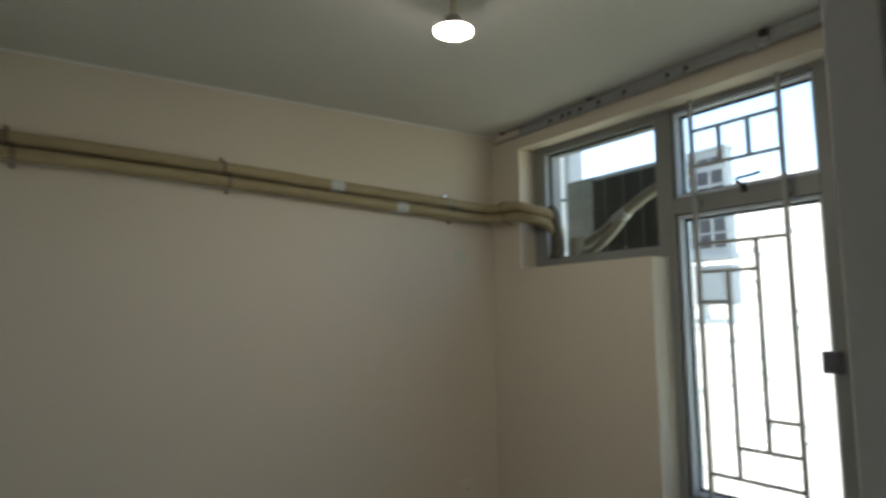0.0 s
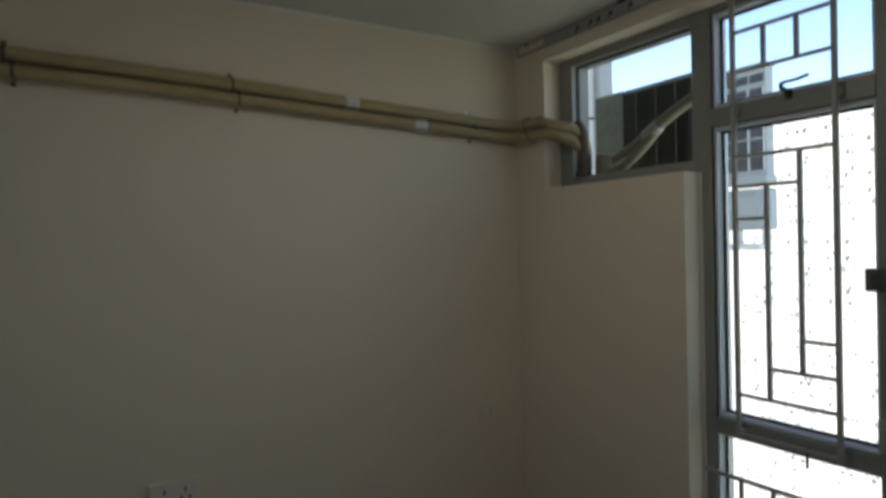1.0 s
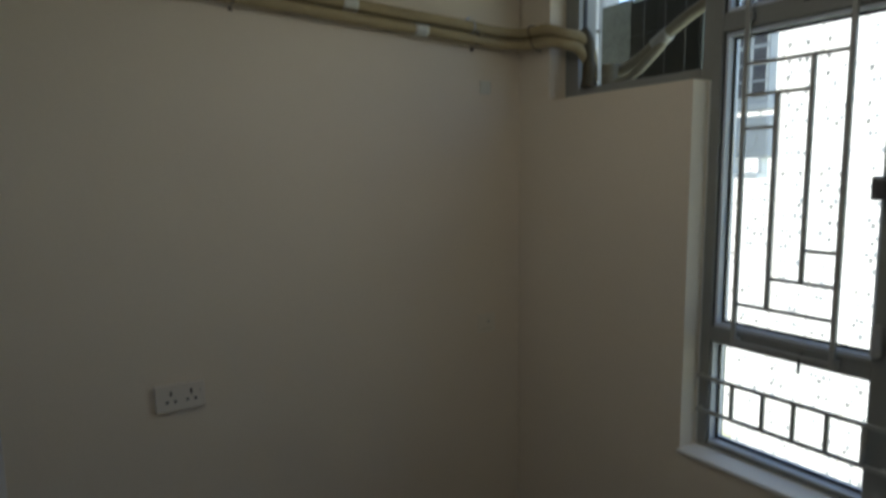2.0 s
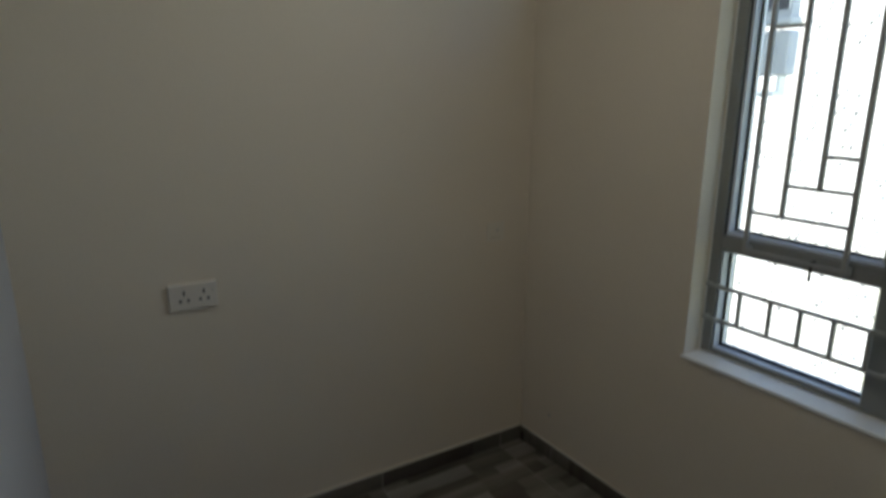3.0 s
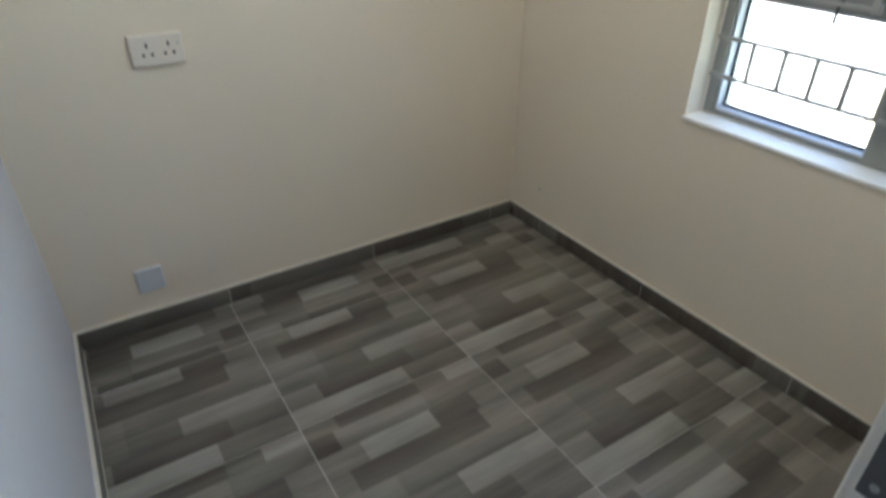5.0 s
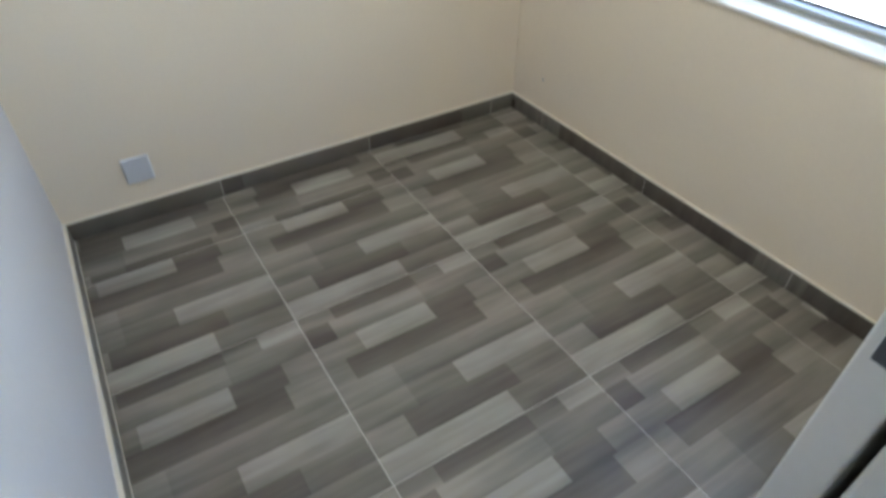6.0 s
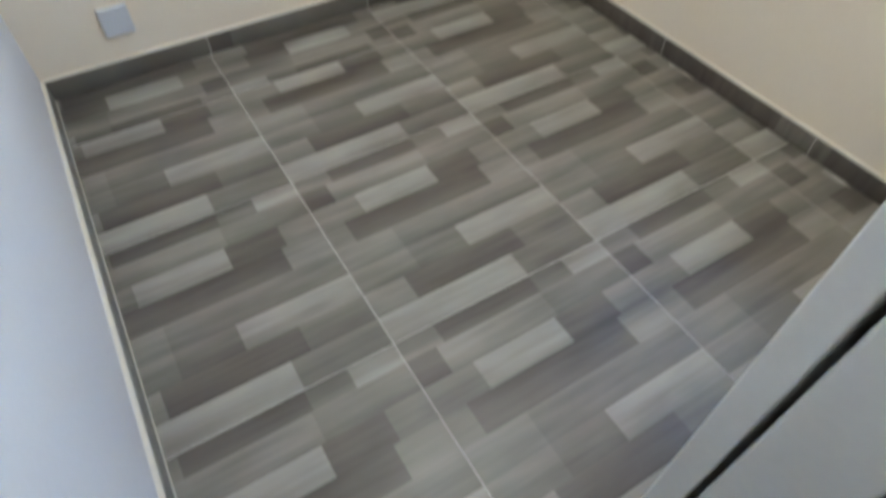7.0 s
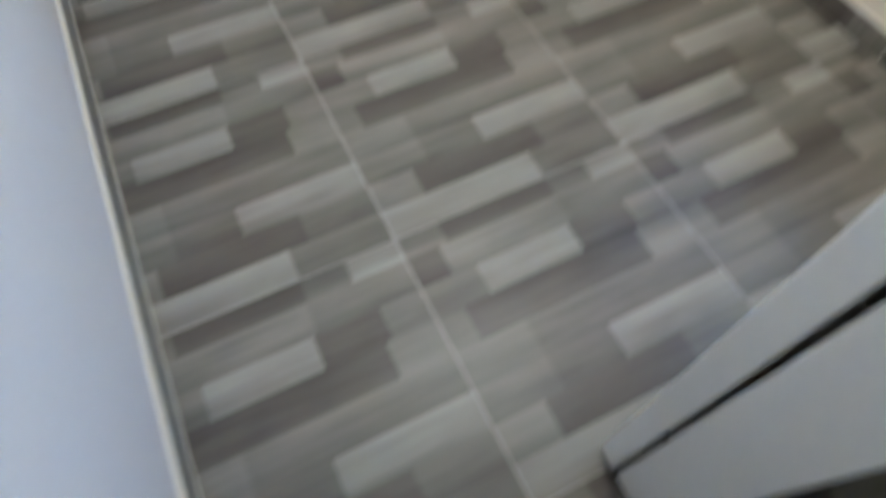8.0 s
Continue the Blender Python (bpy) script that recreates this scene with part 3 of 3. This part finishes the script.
sx0, sx1, sz0, sz1 = -1.436, -1.290, 0.896, 0.982
twin = plate("twin_socket", sx0, sx1, sz0, sz1, 0.014, SOCKET, "white twin three-pin wall socket")
part("rim", B(sx0 - 0.002, sx1 + 0.002, -0.006, 0.0, sz0 - 0.002, sz1 + 0.002, 0.002), IVORY, twin)
for cx in (sx0 + 0.045, sx0 + 0.105):
    part("slot", B(cx - 0.003, cx + 0.003, -0.0146, -0.012, 0.946, 0.961), SLOT, twin)
    for s in (-0.012, 0.012):
        part("slot", B(cx + s - 0.004, cx + s + 0.004, -0.0146, -0.012, 0.923, 0.932), SLOT, twin)
part("indicator", B(sx1 - 0.016, sx1 - 0.013, -0.0146, -0.012, 0.948, 0.956), BARS, twin)

blank = plate("blank_plate", -1.598, -1.514, 0.149, 0.238, 0.010, FILM, "square blanking plate under a bluish film")
part("rim", B(-1.601, -1.511, -0.005, 0.0, 0.146, 0.241, 0.002), WHITE, blank)

tv = plate("aerial_socket", -0.216, -0.130, 0.967, 1.047, 0.006, WALL_PLATE, "flush square aerial socket near the corner")
part("outlet", rod(bmesh.new(), (-0.166, -0.0055, 1.012), (-0.166, -0.0075, 1.012), 0.004, 14), STEEL, tv)
part("label_strip", B(-0.205, -0.15, -0.0064, -0.005, 0.979, 0.985), IVORY, tv)

cover = plate("blank_plate", -0.199, -0.149, 1.932, 1.982, 0.003, PAINTED, "small painted-over blank plate on the wall under the pipes")
part("rim", B(-0.2005, -0.1475, -0.0018, 0.0, 1.9305, 1.9835, 0.0008), WALL_PLATE, cover)
plug = thing("wall_plug", "small grey screw plug low in the cream wall", "wall plug")
PLACE = WINDOW_FIT
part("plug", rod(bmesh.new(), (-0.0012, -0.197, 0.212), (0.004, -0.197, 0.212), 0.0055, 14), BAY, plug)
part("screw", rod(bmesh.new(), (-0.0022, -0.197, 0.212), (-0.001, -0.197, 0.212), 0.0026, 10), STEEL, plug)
PLACE = Matrix.Identity(4)

# ---- door ----
DX = -1.167
frame_thing = thing("door_1", "white painted door frame with its door folded back", "door", kind="structure")
bm = B(DX, -1.12, BACK_DOOR, -2.05, 0.0, 2.1, 0.0055, seg=3)
part("jamb", bm, DOOR, frame_thing)
part("jamb", B(-1.868, -1.852, BACK_DOOR, -2.05, 0.0, 2.06, 0.003), DOOR, frame_thing)
part("head", B(-1.852, DX, BACK_DOOR, -2.05, 2.06, 2.1, 0.003), DOOR, frame_thing)
leaf = thing("door_leaf", "white painted flush door swung flat against the wall", "door")
part("panel", B(DX - 0.001, -0.49, -1.893, -1.936, 0.008, 2.05, 0.003, seg=2), DOOR, leaf)
for z in (0.25, 1.05, 1.85):
    bm = rod(bmesh.new(), (DX + 0.004, -1.940, z - 0.05), (DX + 0.004, -1.940, z + 0.05), 0.0042, 12)
    part("hinge", bm, DARK, leaf)
plate = part("face_plate", B(DX - 0.003, DX - 0.0002, -1.9035, -1.9265, 0.969, 1.132, 0.0012, seg=2), LOCK, leaf, "dark grey metal lock plate")
part("latch_bolt", B(DX - 0.012, DX - 0.0002, -1.909, -1.922, 1.045, 1.072, 0.002), STEEL, plate)
for z in (0.984, 1.12):
    part("screw", rod(bmesh.new(), (DX - 0.0042, -1.9155, z), (DX - 0.002, -1.9155, z), 0.0038, 14), STEEL, plate)
part("screw", rod(bmesh.new(), (DX - 0.0012, -1.957, 0.013), (DX + 0.002, -1.957, 0.013), 0.0028, 12), DARK, frame_thing)
part("pivot", rod(bmesh.new(), (DX + 0.004, -1.940, 0.0), (DX + 0.004, -1.940, 0.02), 0.005, 10), DARK, leaf)

# ---- outside ----
ac = thing("condenser_unit", "grey air-conditioner condenser with dark finned back and wire guard", "air conditioner")
AX, AY0, AY1, AZ0, AZ1 = 0.50, 0.034, -0.49, 1.78, 2.352
part("case", B(AX + 0.01, AX + 0.21, AY0, AY1, AZ0, AZ1, 0.01), CASE, ac)
part("side_panel", B(AX - 0.004, AX + 0.01, AY0 - 0.002, -0.135, AZ0 + 0.003, AZ1 - 0.003, 0.003), CASE_B, ac)
bm = bmesh.new()
box(bm, AX + 0.004, AX + 0.01, -0.127, AY1 + 0.008, AZ0 + 0.01, AZ1 - 0.022)
k = 0
while -0.135 - k * 0.008 > AY1 + 0.012:
    y = -0.135 - k * 0.008
    box(bm, AX - 0.002, AX + 0.004, y, y - 0.002, AZ0 + 0.012, AZ1 - 0.024)
    k += 1
tagged(part("coil", bm, FIN, ac, "dark finned coil"), kind="stuff")
for y in (-0.212, -0.318, -0.415):
    part("guard_wire", rod(bmesh.new(), (AX - 0.008, y, AZ0 + 0.01), (AX - 0.008, y, AZ1 - 0.02), 0.0014, 6), WIRE, ac)
for z in (1.97, 2.19):
    part("guard_wire", rod(bmesh.new(), (AX - 0.011, -0.127, z), (AX - 0.011, AY1 + 0.01, z), 0.0004, 6), WIRE, ac)
for y in (-0.05, -0.42):
    bm = B(OUT, AX + 0.21, y - 0.02, y + 0.02, AZ0 - 0.05, AZ0 - 0.002, 0.003)
    part("bracket", bm, STEEL, ac)

tagged(part("outer_fin_wall", B(OUT, 0.9, 0.44, 0.62, -20, 12), PLASTER), "pale rendered fin wall beside the window", "wall", kind="structure")
# added slab; its grey stands in for a shaded strip beside the fin wall
tagged(part("fin_shade_strip", B(0.9, 1.02, 0.405, 0.62, -20, 12, 0.01), BAY), "shade-grey slab added along the edge of the fin wall", "wall", kind="structure")
wire = thing("outdoor_cable", "thin cable fixed along the outer fin wall", "cable")
part("line", hose(bmesh.new(), [(0.70, 0.434, 2.353), (0.78, 0.432, 2.357), (0.84, 0.432, 2.361), (0.895, 0.433, 2.364)], 0.006, 8), BAND, wire)


def wing():
    """The next wing of the block: a bay of panes, with a condenser on a ledge below it."""
    t = thing("building_wing", "pale rendered wing with a bay window and a ledge", "building")
    part("wall", B(10.9, 11.1, 6.6, 9.0, -60, 4.87), PLASTER, t)
    bm = B(10.06, 10.3, 4.96, 9.0, 2.82, 5.0)
    box(bm, 10.3, 10.9, 6.6, 9.0, 2.82, 5.0)
    part("bay", bm, BAY, t)
    part("bay_roof", B(10.0, 10.35, 4.93, 9.1, 5.0, 5.07, 0.02), BAY, t)
    part("bay_floor", B(9.98, 10.35, 4.92, 9.1, 2.72, 2.86, 0.02), BAY, t)
    for i in range(6):
        y = 5.015 + i * 0.325
        for z in (2.98, 3.30, 3.62, 3.97, 4.31):
            w = part("window", B(10.045, 10.06, y, y + 0.275, z, z + 0.275), PANE_FAR, t)
            part("window_frame", B(10.03, 10.06, y - 0.012, y, z, z + 0.275), PLASTER, w)
        for k in range(5):
            part("louvre", B(10.04, 10.06, y + k * 0.056, y + k * 0.056 + 0.034, 4.70, 4.86), PANE_FAR, t)
    part("ledge", B(10.0, 10.4, 5.08, 7.5, 1.40, 1.52, 0.02), PLASTER, t)
    part("bracket", B(10.1, 10.9, 6.7, 6.8, 1.1, 1.40), PLASTER, t)
    u = thing("condenser_unit", "light grey condenser on the ledge under the bay", "air conditioner")
    part("case", B(10.08, 10.38, 4.94, 5.85, 1.80, 2.62, 0.05, seg=3), BAY, u)
    part("fan_grille", rod(bmesh.new(), (10.06, 5.45, 2.2), (10.08, 5.45, 2.2), 0.3, 24), BAY, u)
    for y in (5.1, 5.7):
        part("foot", B(10.12, 10.34, y - 0.04, y + 0.04, 1.518, 1.81, 0.01), PLASTER, u)


wing()


def tower(x, y0, y1, top, label, seed):
    """A far slab block: bays of flats between deep recesses, each floor with windows and an air-conditioner box."""
    rnd = random.Random(seed)
    t = thing("tower_block", label, "building", group="far tower blocks")
    part("wall", B(x, x + 14, y0, y1, -60, top), TOWER, t)
    part("roof_box", B(x + 3, x + 10, y0 + (y1 - y0) * 0.35, y0 + (y1 - y0) * 0.6, top, top + 2.5), TOWER, t)
    wide = 6.8
    bays = int((y1 - y0) / wide)
    floors = int((top + 58) / 2.85)
    panes, boxes = bmesh.new(), bmesh.new()
    for b in range(bays):
        y = y0 + b * wide
        part("pilaster", B(x - 1.4, x, y, y + 0.9, -60, top), STRIPE if b % 4 == 2 else TOWER, t)
        for f in range(floors):
            z = top - 2.7 - f * 2.85
            for a in (1.4, 2.2, 3.1, 4.5, 5.3):
                if rnd.random() < 0.42:
                    w, h = rnd.uniform(0.35, 0.7), rnd.uniform(0.4, 0.95)
                    box(panes, x - 0.08, x - 0.02, y + a, y + a + w, z + 0.3, z + 0.3 + h)
            for a in (2.5, 5.7, 3.8):
                if rnd.random() < 0.25:
                    w = rnd.uniform(0.3, 0.55)
                    box(boxes, x - 0.4, x - 0.03, y + a, y + a + w, z - 0.28, z - 0.28 + w * 0.9)
    tagged(part("window_rows", panes, PANE_TOWER, t), kind="stuff")
    tagged(part("condenser_boxes", boxes, BOXES, t), kind="stuff")


tower(112, 2, 70, 26, "pale sunlit slab block of flats far away", 3)
tower(128, 76, 124, 25, "tall pale block of flats with rows of windows", 5)
tower(185, 132, 190, 24, "far pale block of flats in haze", 8)

bm = bmesh.new()
R = 4500
vs = [bm.verts.new(p) for p in ((-R, -R, -60), (R, -R, -60), (R, R, -60), (-R, R, -60))]
bm.faces.new(vs)
tagged(part("ground", bm, GROUND), "far ground with trees and paving below", "ground", kind="structure")

# ---- tiled floor ----
ROWS = [   # one printed tile: depth of each plank row, then (start, end, tone) along it, as parts of the tile
    (0.000, 0.092, ((0, 0.17, "n"), (0.17, 0.63, "d"), (0.63, 0.80, "m"), (0.80, 1, "L"))),
    (0.092, 0.217, ((0, 0.13, "d"), (0.13, 0.62, "l"), (0.62, 1, "n"))),
    (0.217, 0.342, ((0, 0.215, "n"), (0.215, 0.6, "L"), (0.6, 0.84, "d"), (0.84, 1, "n"))),
    (0.342, 0.475, ((0, 0.105, "n"), (0.105, 0.81, "d"), (0.81, 1, "l"))),
    (0.475, 0.612, ((0, 0.270, "l"), (0.270, 1, "n"))),
    (0.612, 0.740, ((0, 0.270, "n"), (0.270, 0.513, "m"), (0.513, 1, "L"))),
    (0.740, 0.868, ((0, 0.187, "l"), (0.187, 0.72, "d"), (0.72, 1, "m"))),
    (0.868, 1.000, ((0, 0.636, "L"), (0.636, 1, "m"))),
]
FADE_UP = (0, 3)      # rows whose print is darkest along its upper edge
floor = tagged(part("floor", B(-3.2, 0.05, -4.6, 0.0, -0.3, -0.0009), GROUT), "grey wood-print porcelain tile floor with pale joints", "floor", kind="structure")


def tile_mesh(x0, x1, y0, y1, clip, turned=False):
    """A tile whose glaze is printed with staggered planks; clip: (xmin, xmax, ymin, ymax) where it is cut; turned: laid the other way round."""
    bm = bmesh.new()
    uv = bm.loops.layers.uv.new("UVMap")
    j = 0.001
    rows = [(1 - b, 1 - a, [(1 - d, 1 - c, k) for c, d, k in cells], i not in FADE_UP) for i, (a, b, cells) in enumerate(ROWS)] if turned else \
        [(a, b, cells, i in FADE_UP) for i, (a, b, cells) in enumerate(ROWS)]
    cx0, cx1, cy0, cy1 = max(clip[0], x0 + j), min(clip[1], x1 - j), max(clip[2], y0 + j), min(clip[3], y1 - j)
    for v0, v1, cells, flip in rows:
        a, b = max(cy0, y1 - v1 * (y1 - y0)), min(cy1, y1 - v0 * (y1 - y0))
        if b - a < 1e-4:
            continue
        for u0, u1, tone in cells:
            c, d = max(cx0, x0 + u0 * (x1 - x0)), min(cx1, x0 + u1 * (x1 - x0))
            if d - c < 1e-4:
                continue
            f = bm.faces.new([bm.verts.new(p) for p in ((c, a, 0), (d, a, 0), (d, b, 0), (c, b, 0))])
            f.material_index = ORDER.index(tone)
            for loop, w in zip(f.loops, ((0, 1), (1, 1), (1, 0), (0, 0)) if flip else ((0, 0), (1, 0), (1, 1), (0, 1))):
                loop[uv].uv = w
    bmesh.ops.remove_doubles(bm, verts=bm.verts, dist=1e-5)
    edge = [e for e in bm.edges if len(e.link_faces) == 1]
    side = bmesh.ops.extrude_edge_only(bm, edges=edge)
    for v in [g for g in side["geom"] if isinstance(g, bmesh.types.BMVert)]:
        v.co.z -= 0.006
    return bm


XS = [0.467, -0.130, -0.726, -1.322, -1.920, -2.52]
YS = [0.472, -0.127, -0.726, -1.325, -1.930, -2.53, -3.13]
PRINT = [TONES[k] for k in ORDER]
for i in range(5):
    for j in range(6):
        x1, x0, y1, y0 = XS[i], XS[i + 1], YS[j], YS[j + 1]
        xmin = -1.845 if j < 4 else -9
        if min(x1, 0.04) - max(x0, xmin) < 0.01:
            continue
        odd = 2 <= i <= 3                # two columns whose cut tiles by the wall are laid the other way round
        if j == 0 and odd:
            part("tile", tile_mesh(x0, x1, -0.275, 0.325, (xmin, 0.04, -0.2605, 0.0), True), PRINT, floor)
        else:
            part("tile", tile_mesh(x0, x1, y0, y1, (xmin, 0.04, -9, -0.2635 if odd and j == 1 else 0.0)), PRINT, floor)


# ---- skirting ----
def skirting(name, a, b, inward, joints, pieces, label, bead=False, T=0.010):
    """Tile skirting from a to b along a wall: pieces between the joints, each cut from printed tile, and a bead of caulk."""
    a, b, inward = Vector(a), Vector(b), Vector(inward)
    t = thing(name, label, "skirting", kind="structure")
    length, along = (b - a).length, (b - a).normalized()
    H = 0.066
    for s0, s1, cells in zip(joints, joints[1:], pieces):
        lo_, hi_ = max(0, s0 + 0.0012), min(length, s1 - 0.0012)
        if hi_ - lo_ < 0.004:
            continue
        bm = bmesh.new()
        uv = bm.loops.layers.uv.new("UVMap")
        for u0, u1, tone in cells:
            p, q = max(lo_, s0 + u0 * 0.6), min(hi_, s0 + u1 * 0.6)
            if q - p < 0.002:
                continue
            base = [a + along * p + inward * T, a + along * q + inward * T, a + along * q, a + along * p]
            low = [bm.verts.new((c.x, c.y, 0.0005)) for c in base]
            top = [bm.verts.new((c.x, c.y, H)) for c in base]
            for f in ((low[0], low[1], top[1], top[0]), (top[0], top[1], top[2], top[3]), (low[1], low[2], top[2], top[1]), (low[3], low[0], top[0], top[3])):
                face = bm.faces.new(f)
                face.material_index = ORDER.index(tone)
                for loop, w in zip(face.loops, ((0, 0), (1, 0), (1, 1), (0, 1))):
                    loop[uv].uv = w
        bmesh.ops.recalc_face_normals(bm, faces=bm.faces)
        part("tile", bm, PRINT, t)
        if 0.01 < s1 < length - 0.01:                  # grout in the joint to the next piece
            p = a + along * s1
            m = Matrix.Translation(p + inward * (T / 2 - 0.0002) + Vector((0, 0, 0.0335)))
            m = m @ along.to_track_quat("X", "Z").to_matrix().to_4x4() @ Matrix.Diagonal((0.0022, T - 0.0006, 0.0645, 1))
            bm = bmesh.new()
            bmesh.ops.create_cube(bm, size=1, matrix=m)
            part("joint", bm, GROUT, t)
    bm = bmesh.new()
    for k0, k1, z0, z1 in ((0.0, T - 0.0015, H, H + 0.0055), (T + 0.0002, T + 0.0022, 0.0006, 0.003))[:2 if bead else 1]:
        base = [a + inward * k0, b + inward * k0, b + inward * k1, a + inward * k1]
        low = [bm.verts.new((c.x, c.y, z0)) for c in base]
        top = [bm.verts.new((c.x, c.y, z1)) for c in base]
        for n in range(4):
            bm.faces.new((low[n], low[(n + 1) % 4], top[(n + 1) % 4], top[n]))
        bm.faces.new(low), bm.faces.new(top)
    bmesh.ops.recalc_face_normals(bm, faces=bm.faces)
    part("caulk_bead", bm, CAULK, t)


PLAIN_M = ((0, 1, "m"),)
PIECE_B = ((0, 0.13, "k"), (0.13, 1, "m"))
PIECE_C = ((0, 0.74, "k"), (0.74, 1, "m"))
skirting("baseboard", (-1.828, 0, 0), (0, 0, 0), (0, -1, 0), [-0.08, 0.514, 1.109, 1.704, 2.3], [PLAIN_M, PIECE_B, PIECE_C, PLAIN_M],
         "dark wood-print tile skirting along the back wall")
skirting("baseboard", (0.0002, -0.0102, 0), (0.0407, BACK_DOOR, 0), (-1, -0.02, 0), [-0.39, 0.205, 0.785, 1.379, 1.98],
         [((0, 1, "m"),), ((0, 0.19, "n"), (0.19, 1, "k")), ((0, 0.79, "k"), (0.79, 1, "n")), ((0, 0.09, "m"), (0.09, 1, "k"))],
         "dark wood-print tile skirting under the window")
# lighter tones on this skirting stand in for the reflection on its glaze
skirting("baseboard", (-1.8282, -0.0102, 0), (-1.866, BACK_DOOR, 0), (1, 0.0, 0), [0, 0.58, 1.18, 1.78, 2.38], [((0, 1, "n"),), ((0, 0.12, "m"), (0.12, 1, "n")), ((0, 1, "n"),), ((0, 0.3, "m"), (0.3, 1, "n"))],
         "grey wood-print tile skirting along the side wall", True, 0.012)


# raised dark slip paints in the shaded gap where the skirtings meet in the corner
gap = B(-0.0118, -0.0099, -0.014, -0.034, 0.004, 0.042)
tagged(part("trim", gap, SLOT), "dark slip painting the shaded gap in the corner of the skirting", "trim", kind="structure")

# ---- smears of caulk left along the skirting ----
def smear(x, y, length, width):
    """A thin uneven dab of caulk on the tiles, drawn out along the skirting."""
    t = thing("caulk_smear", "thin dab of pale caulk smeared beside the skirting", "caulk", group="caulk smears")
    bm = bmesh.new()
    n = 14
    ring = []
    for k in range(n):
        a = 2 * math.pi * k / n
        w = 1 + 0.35 * noise.noise(Vector((x * 40 + math.cos(a), y * 40 + math.sin(a), 0)))
        ring.append(bm.verts.new((x + width * w * math.cos(a) + 0.02 * -length * math.sin(a), y + length * w * math.sin(a), 0.0004)))
    top = bm.verts.new((x, y, 0.0011))
    for k in range(n):
        bm.faces.new((ring[k], ring[(k + 1) % n], top))
    part("dab", bm, CAULK, t)


for x, y, length, width in ((0.003, -0.93, 0.026, 0.0018), (-0.003, -0.86, 0.014, 0.0016), (0.012, -1.51, 0.03, 0.0018), (-0.008, -0.44, 0.014, 0.0014)):
    smear(x, y, length, width)
